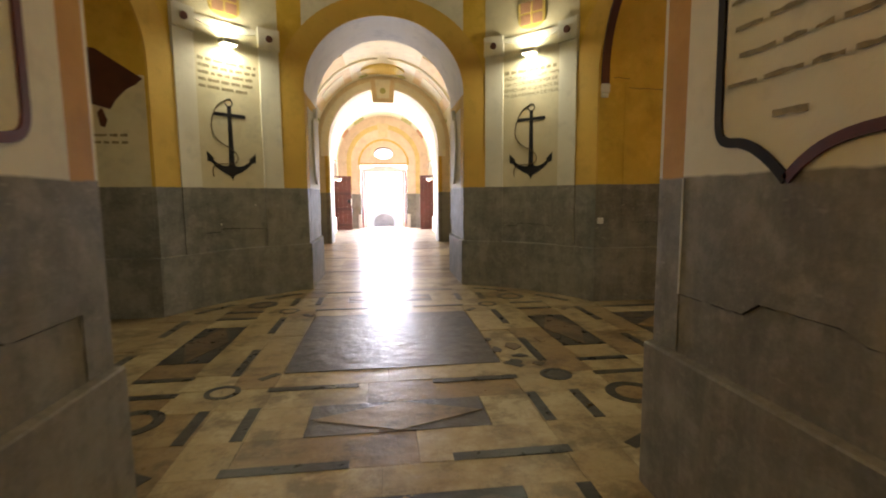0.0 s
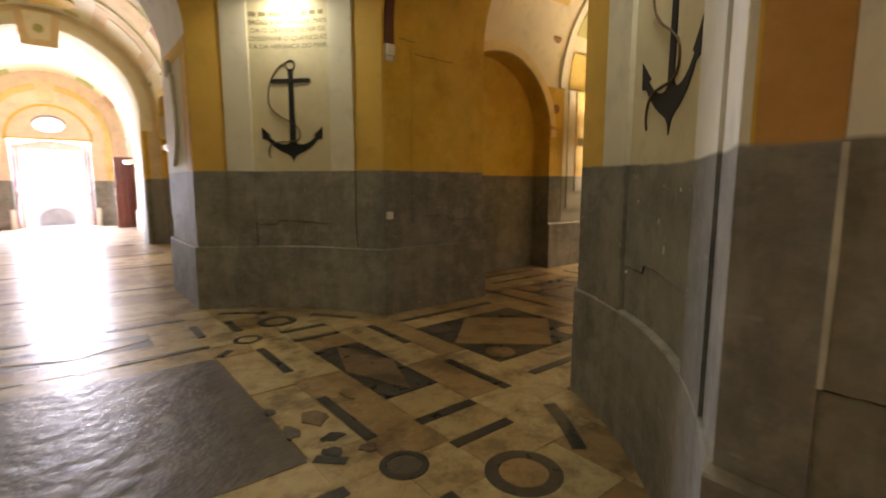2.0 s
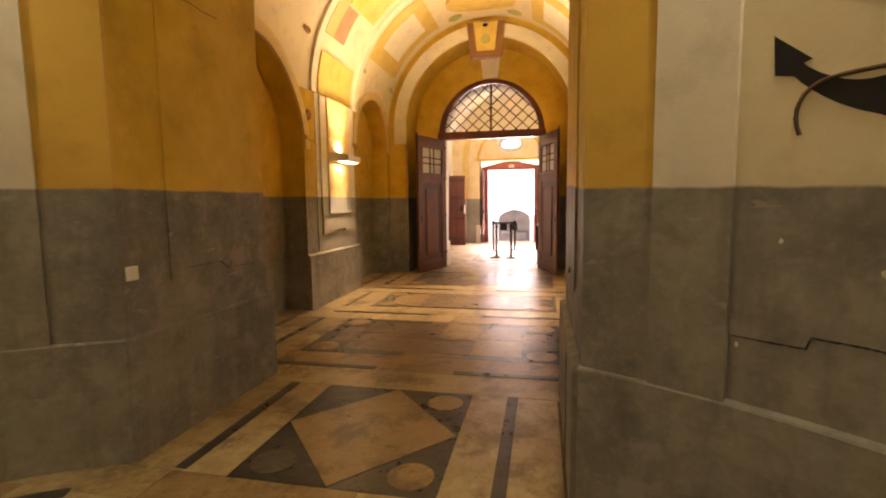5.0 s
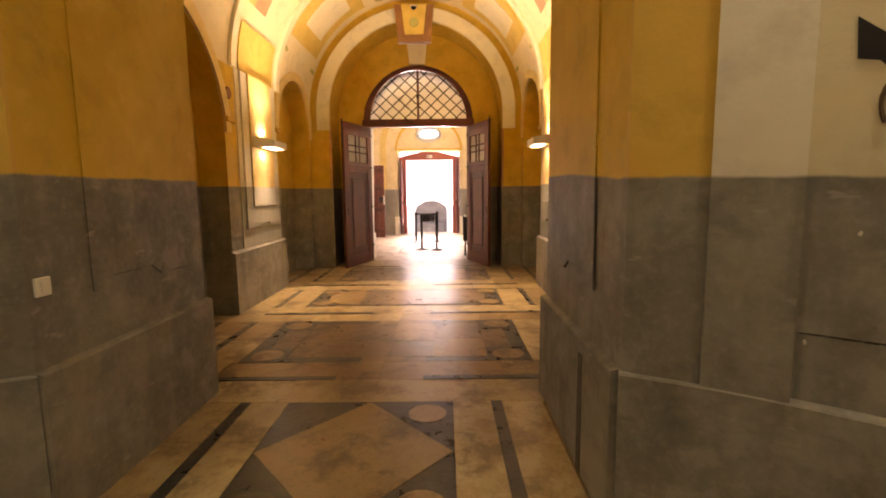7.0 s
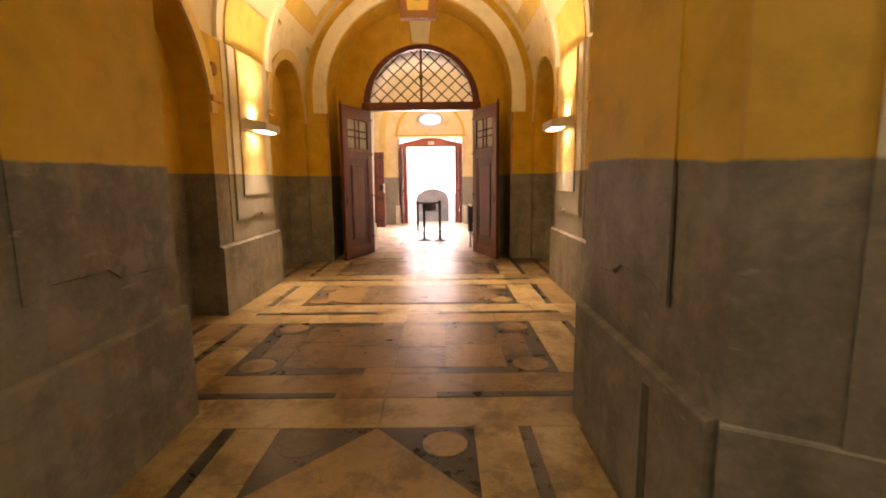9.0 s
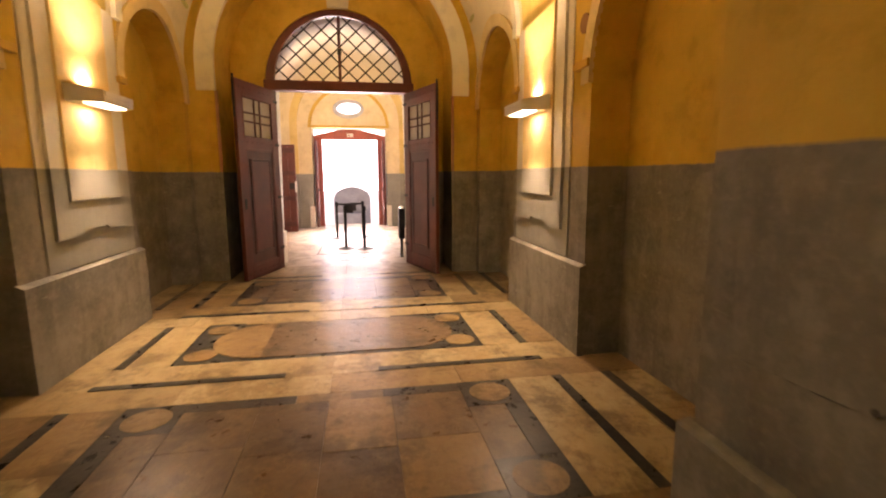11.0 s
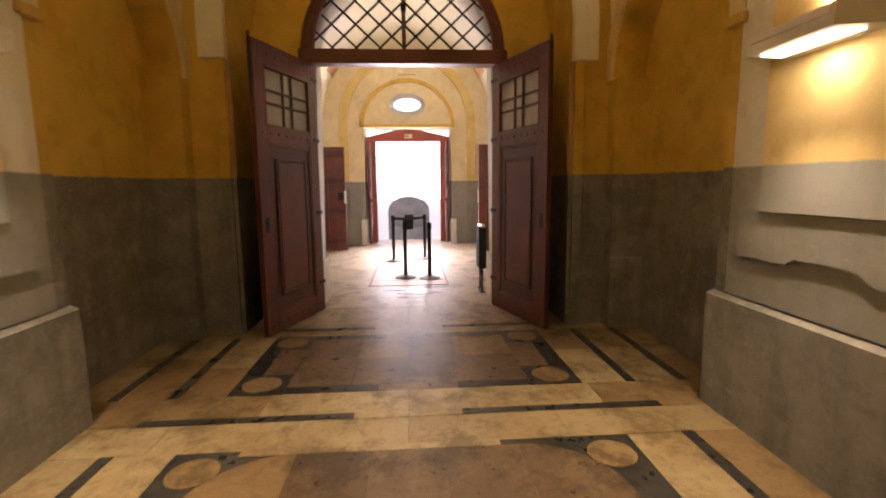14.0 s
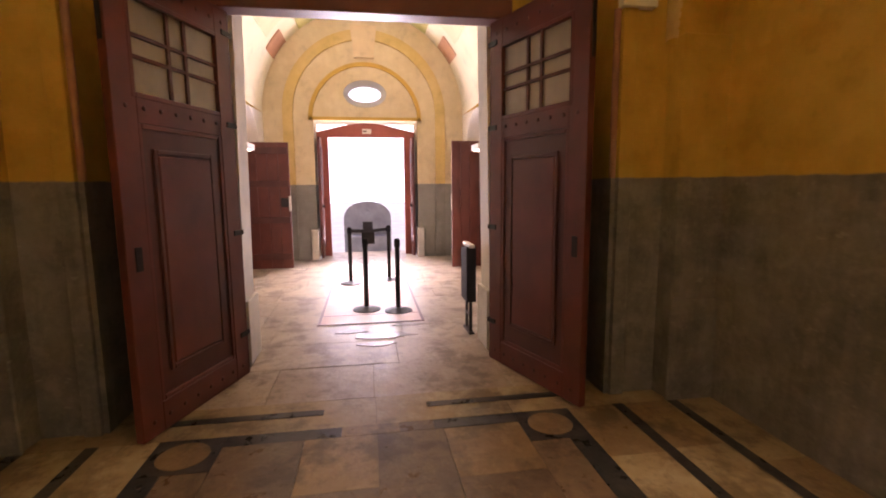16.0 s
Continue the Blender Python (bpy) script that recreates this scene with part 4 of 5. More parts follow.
def rect_frame(bm, x0, x1, z0, z1, w, y0, y1, bevel=0.0):
    box(bm, x0, x0 + w, y0, y1, z0, z1, bevel)
    box(bm, x1 - w, x1, y0, y1, z0, z1, bevel)
    box(bm, x0 + w, x1 - w, y0, y1, z0, z0 + w, bevel)
    box(bm, x0 + w, x1 - w, y0, y1, z1 - w, z1, bevel)
    return bm


def stud(x, y, z):
    bm = bmesh.new()
    bmesh.ops.create_icosphere(bm, subdivisions=2, radius=0.014, matrix=Matrix.Translation((x, y, z)) @ Matrix.Diagonal((1, 0.6, 1, 1)))
    return bm


def door_leaf(name, m, side, label):
    """Panelled leaf, hinge edge at x = 0, free edge at x = W."""
    th = struct(name, bmesh.new(), WOOD, m, label, "door")
    W, H, T = 1.10, 2.765, 0.055
    bm = bmesh.new()
    box(bm, 0, 0.17, 0, T, 0.015, H, 0.004)
    box(bm, W - 0.17, W, 0, T, 0.015, H, 0.004)
    for z0, z1 in ((0.015, 0.20), (1.86, 2.03), (H - 0.22, H)):
        box(bm, 0.17, W - 0.17, 0.001, T - 0.001, z0, z1, 0.003)
    part("frame", bm, WOOD, th)
    part("lower_panel", boxed(0.17, W - 0.17, 0.017, T - 0.017, 0.20, 1.86), WOOD_DARK, th)
    for y0, y1 in ((0.004, 0.018), (T - 0.018, T - 0.004)):
        part("moulding", rect_frame(bmesh.new(), 0.17, W - 0.17, 0.20, 1.86, 0.03, y0, y1, 0.004), WOOD, th)
        part("inner_moulding", rect_frame(bmesh.new(), 0.275, W - 0.275, 0.36, 1.72, 0.028, y0, y1, 0.004), WOOD_DARK, th)
        part("raised_field", boxed(0.31, W - 0.31, y0 + (0.004 if y0 < 0.01 else -0.004), y1, 0.395, 1.685, 0.008), WOOD, th)
    # glazed top: wide lights at the corners, narrow ones in the middle
    x0, x1, z0, z1 = 0.17, W - 0.17, 2.03, H - 0.22
    xs = [x0, x0 + 0.40 * (x1 - x0), x0 + 0.60 * (x1 - x0), x1]
    zs = [z0, z0 + 0.385 * (z1 - z0), z0 + 0.615 * (z1 - z0), z1]
    for x in xs[1:3]:
        part("glazing_bar", boxed(x - 0.013, x + 0.013, 0.008, T - 0.008, z0, z1, 0.003), WOOD_DARK, th)
    for z in zs[1:3]:
        part("glazing_bar", boxed(x0, x1, 0.010, T - 0.010, z - 0.012, z + 0.012, 0.003), WOOD_DARK, th)
    for xa, xb in zip(xs, xs[1:]):
        for za, zb in zip(zs, zs[1:]):
            p = part("pane", boxed(xa + 0.005, xb - 0.005, T / 2 - 0.002, T / 2 + 0.002, za + 0.005, zb - 0.005), MILK, th)
            p.visible_shadow = False
    for y0, y1 in ((-0.004, 0.010), (T - 0.010, T + 0.004)):
        part("glazing_moulding", rect_frame(bmesh.new(), x0 - 0.03, x1 + 0.03, z0 - 0.03, z1 + 0.03, 0.03, y0, y1, 0.004), WOOD, th)
    for z in (0.105, 1.945, H - 0.10):
        for i in range(8):
            for y in (0.0, T):
                part("stud", stud(0.09 + (W - 0.18) * i / 7, y, z), WOOD_DARK, th)
    for z in (0.35, 1.15, 1.95, 2.6):
        part("hinge", boxed(-0.02, 0.10, -0.008, T + 0.008, z - 0.02, z + 0.02, 0.004), IRON, th, "black iron hinge")
    part("edge_bolt", boxed(W - 0.012, W + 0.012, T / 2 - 0.012, T / 2 + 0.012, H - 0.5, H + 0.05, 0.004), IRON, th, "black iron bolt on the free edge")
    part("lock_plate", boxed(W - 0.11, W - 0.06, -0.006, T + 0.006, 1.02, 1.16, 0.003), IRON, th, "black lock plate")
    return th


ang = math.degrees(math.atan2(0.35, -1.045))
door_leaf("door_1", E_ARM @ pose(END_B + 0.10, DW + 0.0, 0, 0, 0, ang), 1, "open red-brown panelled door leaf with small panes")
door_leaf("door_2", E_ARM @ pose(END_B + 0.10, -DW, 0, 0, 0, -ang) @ pose(0, -0.055, 0), -1, "open red-brown panelled door leaf with small panes and studs")


# ---- end rooms: side doors, outer doors, outside ----
def plank_door(name, m, w, h, label):
    th = struct(name, bmesh.new(), WOOD, m, label, "door")
    n = 5
    for i in range(n):
        part("plank", boxed(w * i / n + 0.002, w * (i + 1) / n - 0.002, 0, 0.04, 0.02, h), WOOD, th)
    for z in (0.18, 0.85, 1.50, h - 0.2):
        part("ledge", boxed(0.02, w - 0.02, -0.02, 0.0, z, z + 0.11, 0.004), WOOD_DARK, th)
    part("lock", boxed(w - 0.16, w - 0.03, -0.05, -0.001, 1.14, 1.30, 0.006), IRON, th, "black box lock")
    part("strike", boxed(w - 0.03, w + 0.008, -0.01, 0.03, 1.06, 1.34, 0.003), WHITE_METAL, th, "bare metal strike plate")
    return th


def outer_door(arm, first):
    # the north frame's red is painted over nearly white for the glare
    m, frame_paint = ARMS[arm], RED_FRAME if arm == "east" else GLARE_FRAME
    th = struct("door_%d" % first, bmesh.new(), frame_paint, m, ("rust-red" if arm == "east" else "glare-whitened") + " outer door frame standing open to daylight", "door")
    u0, u1 = OUT_U - 0.26, OUT_U - 0.16
    for s in (-1, 1):
        part("jamb", boxed(u0, u1, min(s * 0.80, s * 1.03), max(s * 0.80, s * 1.03), 0, 2.55, 0.004), frame_paint, th)
        leaf = bmesh.new()
        box(leaf, OUT_U - 0.70, u0 - 0.01, min(s * 0.93, s * 0.98), max(s * 0.93, s * 0.98), 0.02, 2.5, 0.004)
        lf = part("leaf", leaf, WOOD, th, "dark red leaf folded back into the reveal")
        for z0, z1 in ((0.25, 1.15), (1.3, 2.3)):
            part("panel", boxed(OUT_U - 0.63, u0 - 0.08, min(s * 0.915, s * 0.931), max(s * 0.915, s * 0.931), z0, z1, 0.004), WOOD_DARK, lf)
        part("handle", boxed(OUT_U - 0.66, OUT_U - 0.62, min(s * 0.88, s * 0.93), max(s * 0.88, s * 0.93), 1.05, 1.12, 0.004), IRON, lf)
    head = [(-1.03, 2.53), (1.03, 2.53), (1.03, 2.64)] + arc(0, 2.2, 1.2, 62, 118, 14, 0.62) + [(-1.03, 2.64)]
    part("head", prism(bmesh.new(), head, u0, u1, "vz"), frame_paint, th, "segmental head")
    sign = part("exit_sign", boxed(u0 - 0.03, u0 - 0.002, -0.11, 0.08, 2.60, 2.70, 0.003), PLASTIC, th, "small white sign plate")
    bar_lines(sign, [(2.64, -0.08, 0.05, 0.025)], lambda y, z: (u0 - 0.0315, -y - 0.015, z), RED_LINE)


k = 3
for arm in ("east", "north"):
    plank_door("door_%d" % k, ARMS[arm] @ pose(15.88, 2.31, 0, 0, 0, -90), 0.93, 2.28, "open rust-brown plank door with black lock")
    plank_door("door_%d" % (k + 1), ARMS[arm] @ pose(15.45, -2.31, 0, 0, 0, 90), 0.82, 2.28, "open rust-brown plank door seen edge on")
    outer_door(arm, k + 2)
    k += 3
    th = struct("window_%d" % (2 if arm == "east" else 3), bmesh.new(), WHITE_METAL, ARMS[arm], "oval window over the outer doorway", "window")
    if arm == "east":
        # splayed sill and reveal round a small light set high in the opening
        cz, wr, hr = 3.42, 0.34, 0.165
        front, back = arc(0, 3.34, 0.428, 0, 360, 36, 0.268), arc(0, cz, wr, 0, 360, 36, hr)
        part("window_sill", sheet(bmesh.new(), [[(ROOM_END + 0.004, v, z) for v, z in front], [(OUT_U - 0.24, v, z) for v, z in back]]), WHITE_WALL, th, "white splayed reveal")
    else:
        cz, wr, hr = 3.34, 0.40, 0.24
    part("window_frame", ring_poly(bmesh.new(), arc(0, cz, wr, 0, 360, 36, hr), arc(0, 3.34, 0.435, 0, 360, 36, 0.275), OUT_U - 0.24, OUT_U - 0.14), WHITE_METAL, th)
    gl = part("pane", prism(bmesh.new(), arc(0, cz, wr, 0, 360, 36, hr)[:-1], OUT_U - 0.175, OUT_U - 0.17, "vz"), GLASS, th)
    gl.visible_shadow = False
    bm = bmesh.new()
    prism(bm, [(-0.26, 4.62), (-0.19, 4.02), (0.19, 4.02), (0.26, 4.62)], ROOM_END - 0.1, ROOM_END + 0.01, "vz")
    struct("room_keystone_" + arm, bm, VAULT_STRAW, ARMS[arm], "straw keystone on the end wall", "trim")
    for s in (-1, 1):
        sn = "_%s_%s" % (arm, "left" if s > 0 else "right")
        patch(arm, 16.2, 16.9, 30, 42, VAULT_PINK, 0.02, "room_field" + sn, "faded pink field on the vault", s)
        patch(arm, 16.2, 16.9, 52, 66, VAULT_GREEN, 0.02, "room_field_b" + sn, "faded green field on the vault", s)
        patch(arm, 12.0, 15.9, 34, 66, VAULT, 0.018, "room_coffer" + sn, "ochre frame of a vault coffer", s)
        patch(arm, 12.4, 15.5, 41, 60, WHITE_WALL, 0.036, "room_coffer_field" + sn, "pale middle of a vault coffer", s)
        struct("room_plinth" + sn, boxed(END_B + 0.63, 14.95, min(s * 1.94, s * 2.0), max(s * 1.94, s * 2.0), 0, 0.6, 0.006), WHITE_WALL, ARMS[arm], "white plinth of the end room", "trim")
        struct("door_plinth" + sn, boxed(ROOM_END - 0.08, ROOM_END + 0.3, min(s * 1.02, s * 1.16), max(s * 1.02, s * 1.16), 0, 0.62, 0.008), WHITE_WALL, ARMS[arm], "stone block at the foot of the doorway", "trim")
    # rounded stone trough outside
    th = thing("stone_trough", ARMS[arm] @ pose(19.75, 0.02, 0 if arm == "east" else -0.55), "grey round-topped stone trough standing outside the doorway", "trough")
    body = [(-0.62, -0.25), (0.62, -0.25), (0.62, 0.68)] + arc(0, 0.68, 0.62, 0, 180, 20, 0.42)[1:-1] + [(-0.62, 0.68)]
    # north trough is cut low, the glare over its top put into the shape
    if arm == "north":
        body = [(v * 0.8, max(z, 0.3)) for v, z in body]
    part("slab", prism(bmesh.new(), body, 0, 0.35, "vz", 0.02), TROUGH, th)
    part("basin", boxed(-0.28, 0.001, -0.5, 0.5, -0.25 if arm == "east" else 0.30, 0.22 if arm == "east" else 0.5, 0.03), TROUGH, th)
    bmx = cylinder(bmesh.new(), 0, 0, 0, 0.03, 0.09, 0.08, 18)
    ob = part("boss", bmx, TROUGH, th)
    ob.matrix_local = pose(0.0, 0, 0.78, 0, -90, 0)
    if arm == "east":
        part("plate", boxed(-0.012, 0.001, -0.13, 0.13, 0.28, 0.56), IRON, th, "dark plate in the middle")
    # glowing white sheet, its emission stands in for the bright distance outside
    struct("backdrop_" + arm, boxed(60, 60.5, -30, 30, -0.3, 14), BACKDROP, ARMS[arm], "glowing white backdrop beyond the court", "backdrop")
    struct("threshold_" + arm, boxed(OUT_U - 0.7, OUT_U + 0.35, -1.0, 1.0, -0.2, -0.006), GREY_STONE, ARMS[arm], "worn stone threshold", "floor")


# ---- things in the east end room ----
def stanchion(u, v):
    th = thing("stanchion", E_ARM @ pose(u, v, 0), "black barrier post on a round weighted base", "barrier post", "posts round the mat")
    bm = cylinder(bmesh.new(), 0, 0, 0.0, 0.018, 0.17, 0.165, 28)
    cylinder(bm, 0, 0, 0.018, 0.05, 0.155, 0.06, 28)
    part("base", bm, IRON, th, "round black weighted base")
    part("pole", cylinder(bmesh.new(), 0, 0, 0.045, 0.80, 0.03, 0.03, 16), IRON, th)
    bm = cylinder(bmesh.new(), 0, 0, 0.78, 0.865, 0.036, 0.036, 16)
    cylinder(bm, 0, 0, 0.865, 0.88, 0.03, 0.022, 16)
    part("belt_head", bm, BLACK, th, "black belt cassette")
    return th


POSTS = [(12.655, 0.06), (12.54, -0.315), (14.3, 0.30), (14.5, -0.30)]
for u, v in POSTS:
    stanchion(u, v)
for a, b in ((2, 3),):
    (ua, va), (ub, vb) = POSTS[a], POSTS[b]
    L = math.hypot(ub - ua, vb - va)
    th = thing("barrier_belt", E_ARM @ pose(ua, va, 0, 0, 0, math.degrees(math.atan2(vb - va, ub - ua))), "black belt stretched between two barrier posts", "barrier belt")
    bm = bmesh.new()
    g = [[(0.037 + (L - 0.074) * i / 10, y, 0.795 + dz - 0.012 * math.sin(math.pi * i / 10)) for i in range(11)] for y, dz in ((-0.0012, 0), (0.0012, 0), (0.0012, 0.05), (-0.0012, 0.05), (-0.0012, 0))]
    part("belt", sheet(bm, g), BELT, th)
th = thing("notice_board", E_ARM @ pose(14.42, 0.02, 0, 0, 0, 0), "small dark notice hung between the far posts", "notice")
part("board", boxed(-0.006, 0.006, -0.10, 0.10, 0.60, 0.79, 0.003), BLACK, th)
rug = thing("floor_mat", E_ARM @ pose(0, 0, 0), "pale pinkish floor panel with a dark edge", "floor mat")
part("field", boxed(12.09, 14.95, -0.545, 0.56, 0.0, 0.006), MAT_STONE, rug)
for a in ((12.06, 12.09, -0.575, 0.59), (14.95, 14.98, -0.575, 0.59), (12.09, 14.95, -0.575, -0.545), (12.09, 14.95, 0.56, 0.59), (12.42, 12.435, -0.545, 0.56)):
    part("edging", boxed(*a, 0.0, 0.0085), WOOD_DARK, rug, "dark red edging strip")
# folded black stand leaning at the door reveal
th = thing("folded_stand", E_ARM @ pose(11.62, -0.985, 0), "folded black stand leaning by the door reveal", "stand")
part("board", prism(bmesh.new(), [(-0.13, 0.33), (0.15, 0.33), (0.15, 0.86), (-0.13, 0.90)], -0.05, 0.05, "uz", 0.006), BLACK, th)
part("leg", boxed(-0.10, -0.07, -0.015, 0.015, 0.0, 0.40, 0.004), IRON, th)
part("leg", boxed(0.09, 0.12, -0.015, 0.015, 0.0, 0.40, 0.004), IRON, th)
part("foot", boxed(-0.14, 0.16, -0.03, 0.03, 0.0, 0.02, 0.004), IRON, th)
part("cross_bar", boxed(-0.10, 0.12, -0.012, 0.012, 0.17, 0.195, 0.003), IRON, th)
part("top_rail", boxed(-0.15, 0.17, -0.03, 0.03, 0.88, 0.915, 0.006), WHITE_METAL, th, "grey top rail")

# ---- small things on the passage walls ----
th = thing("light_switch", E_ARM @ pose(2.735, HW - 0.05, 1.064), "square white switch plate on the grey dado", "switch")
part("plate", boxed(-0.04, 0.04, -0.014 + 0.047, 0.05, -0.04, 0.04, 0.004), PLASTIC, th)
part("rocker", boxed(-0.018, 0.018, 0.027, 0.034, -0.025, 0.025, 0.002), PLASTIC, th)
th = thing("junction_box", E_ARM @ pose(2.75, HW - 0.045, 2.71), "white junction box under a brown cable duct", "junction box")
part("cover", boxed(-0.055, 0.055, 0.0, 0.045, -0.03, 0.08, 0.006), PLASTIC, th)
part("lower_box", boxed(-0.05, 0.04, 0.012, 0.045, -0.085, -0.036, 0.005), PLASTIC, th)
th = thing("cable_duct", E_ARM @ pose(0, 0, 0), "brown cable duct following the passage arch", "cable duct")
line_o = [(HW + 0.004, 2.795), (HW + 0.004, 2.9)] + arc(0, SPRING, HW + 0.004, 0, 75, 20)
line_i = [(HW - 0.03, 2.795), (HW - 0.03, 2.9)] + arc(0, SPRING, HW - 0.03, 0, 75, 20)
part("duct", ring_poly(bmesh.new(), line_i, line_o, 2.70, 2.80), WOOD_DARK, th)


def stroke(bm, pts, w, d, side):
    """A painted outline, w wide, on a passage wall."""
    n = len(pts)
    left, right = [], []
    for i in range(n):
        a, b = pts[max(i - 1, 0)], pts[min(i + 1, n - 1)]
        dx, dz = b[0] - a[0], b[1] - a[1]
        L = math.hypot(dx, dz) or 1
        nx, nz = -dz / L * w / 2, dx / L * w / 2
        left.append((pts[i][0] + nx, pts[i][1] + nz))
        right.append((pts[i][0] - nx, pts[i][1] - nz))
    return ring_poly(bm, left, right, side * (HW - 0.02), side * (HW - 0.010), "uz")


# painted cartouches in the south passage
S_ARM = ARMS["south"]
for side, first in ((1, BLACK), (-1, RED_LINE)):
    th = thing("painted_cartouche", S_ARM @ pose(0, 0, -0.022), "painted shield outline with faded writing on white plaster", "wall painting")
    ua = JU + 0.36
    if side == 1:
        line = [(ua, 2.75)] + [(ua, 2.2), (ua + 0.01, 1.70)] + bezier((ua + 0.01, 1.70), (ua + 0.01, 1.60), (ua + 0.05, 1.60), (ua + 0.12, 1.595), 6) + bezier((ua + 0.12, 1.595), (ua + 0.2, 1.58), (ua + 0.27, 1.52), (ua + 0.33, 1.46), 6)[1:]
        part("outline", stroke(bmesh.new(), line, 0.034, 0.01, side), BLACK, th, "black outline")
        line = bezier((ua + 0.33, 1.46), (ua + 0.40, 1.54), (ua + 0.48, 1.58), (ua + 0.62, 1.59), 8) + [(ua + 0.92, 1.59)]
        part("outline", stroke(bmesh.new(), line, 0.034, 0.01, side), RED_LINE, th, "dark red outline")
        rows = [(2.36 - 0.095 * k, ua + 0.05 + 0.025 * (k % 3), ua + 0.84 - 0.06 * (k % 2), 0.014) for k in range(7)] + [(1.66, ua + 0.26, ua + 0.40, 0.022)]
    else:
        line = [(ua, 2.75), (ua, 2.2), (ua, 1.72)] + bezier((ua, 1.72), (ua, 1.62), (ua + 0.03, 1.61), (ua + 0.12, 1.60), 6) + [(ua + 0.5, 1.56)]
        part("outline", stroke(bmesh.new(), line, 0.034, 0.01, side), RED_LINE, th, "dark red outline")
        rows = [(2.30 - 0.17 * k, ua + 0.07, ua + 0.8, 0.035) for k in range(3)]
    bar_lines(th, rows, lambda x, z: (x, side * (HW - 0.016), z))
# white cartouches in the north passage
for side in (1, -1):
    th = thing("relief_cartouche", ARMS["north"], "white plaster shield in relief on the passage wall", "wall relief")
    u = JU + 0.85
    out = [(u - 0.22, 2.65), (u - 0.30, 2.2)] + bezier((u - 0.30, 2.2), (u - 0.30, 1.8), (u - 0.1, 1.68), (u, 1.60), 8)[1:] + bezier((u, 1.60), (u + 0.1, 1.68), (u + 0.30, 1.8), (u + 0.30, 2.2), 8)[1:] + [(u + 0.22, 2.65), (u, 2.72)]
    part("shield", prism(bmesh.new(), out, side * (HW - 0.05), side * (HW - 0.012), "uz", 0.012), PALE, th)
    part("boss", prism(bmesh.new(), arc(u, 2.75, 0.1, 0, 360, 16)[:-1], side * (HW - 0.07), side * (HW - 0.012), "uz", 0.01), PALE, th)
# brown painted shape with writing in the west passage
th = thing("wall_painting", ARMS["west"], "dark brown painted shape with two rows of writing", "wall painting")
shape = [(2.72, 2.74), (3.2, 3.06), (3.55, 3.1), (3.6, 2.6), (3.25, 2.45), (3.08, 2.40), (3.02, 2.50), (2.9, 2.62), (2.8, 2.67)]
part("shape", prism(bmesh.new(), shape, -(HW - 0.018), -(HW - 0.012)), WOOD_DARK, th)
part("drop", prism(bmesh.new(), [(3.17, 2.42), (3.22, 2.36), (3.20, 2.22), (3.15, 2.20), (3.12, 2.28)], -(HW - 0.018), -(HW - 0.012)), WOOD_DARK, th)
bar_lines(th, [(2.10, 2.92, 3.4, 0.03), (2.02, 2.92, 3.4, 0.03)], lambda x, z: (x, -(HW - 0.017), z))

# chipped plaster on the grey dado
chip_rng = random.Random(8)
for m, x, z, size in ((SE, -0.03, 1.22, 0.015), (SE, 0.05, 1.10, 0.018), (SE, -0.30, 1.30, 0.008), (SE, 0.38, 0.98, 0.011), (SE, -0.42, 0.92, 0.008), (SE, 0.22, 1.36, 0.008), (NE, 0.12, 1.33, 0.008), (NW, -0.2, 1.05, 0.018), (NW, 0.3, 1.3, 0.014)):
    th = thing("plaster_chip", m, "pale chip in the grey dado paint", "chip", "chips in the dado")
    poly = [(x + size * chip_rng.uniform(0.5, 1.1) * math.cos(a), z + size * chip_rng.uniform(0.6, 1.3) * math.sin(a)) for a in [2 * math.pi * k / 7 for k in range(7)]]
    part("patch", wall_plate(bmesh.new(), poly, 0.018, 0.004), PALE_PATCH, th)

# dark flat strips painted in for shaded grooves and holes in the dado
def groove(name, poly, v, label):
    struct(name, prism(bmesh.new(), poly, v, v - 0.003), GROOVE, E_ARM, label, "groove")


groove("groove_passage", [(2.995, 0.97), (3.018, 0.97), (3.024, 1.50), (3.004, 1.50)], -(HE - 0.012), "dark strip painted as the edge shade beside the passage panel")
groove("groove_plinth", [(3.05, 0.0), (3.125, 0.0), (3.12, 0.625), (3.055, 0.63)], -(HE - 0.0435), "dark upright slot in the plinth")
groove("bolt_hole", [(3.575 + 0.008 * math.cos(k * math.pi / 4), 1.0 + 0.008 * math.sin(k * math.pi / 4)) for k in range(8)], -(HE - 0.012), "small dark hole in the dado")
struct("groove_hall", curved(bmesh.new(), R, 36.32, 37.25, 0.945, 1.487, 0.0165, 2), GROOVE, SE, "dark strip painted for the shaded groove beside the dado panel", "groove")

bm = prism(bmesh.new(), [(JU + 0.161, 0.97), (JU + 0.172, 0.97), (JU + 0.174, 1.22), (JU + 0.172, 1.46), (JU + 0.161, 1.46)], HW - 0.0105, HW - 0.007)
struct("worn_arris", bm, PALE_PATCH, ARMS["south"], "pale worn edge of the passage panel", "trim")

# fine cracks in the ochre plaster of the east passage
for k, line in enumerate((((2.87, 2.872), (2.94, 2.878), (3.0, 2.868), (3.09, 2.866)), ((3.07, 2.752), (3.2, 2.741), (3.33, 2.746), (3.45, 2.735), (3.6, 2.74)))):
    rows = [[(u, HW - 0.0095 if k else HW - 0.0012, z + dz) for u, z in line] for dz in (0.0028, -0.0028)]
    struct("plaster_crack_%d" % (k + 1), sheet(bmesh.new(), rows), CRACK, E_ARM, "thin crack in the ochre plaster", "crack")

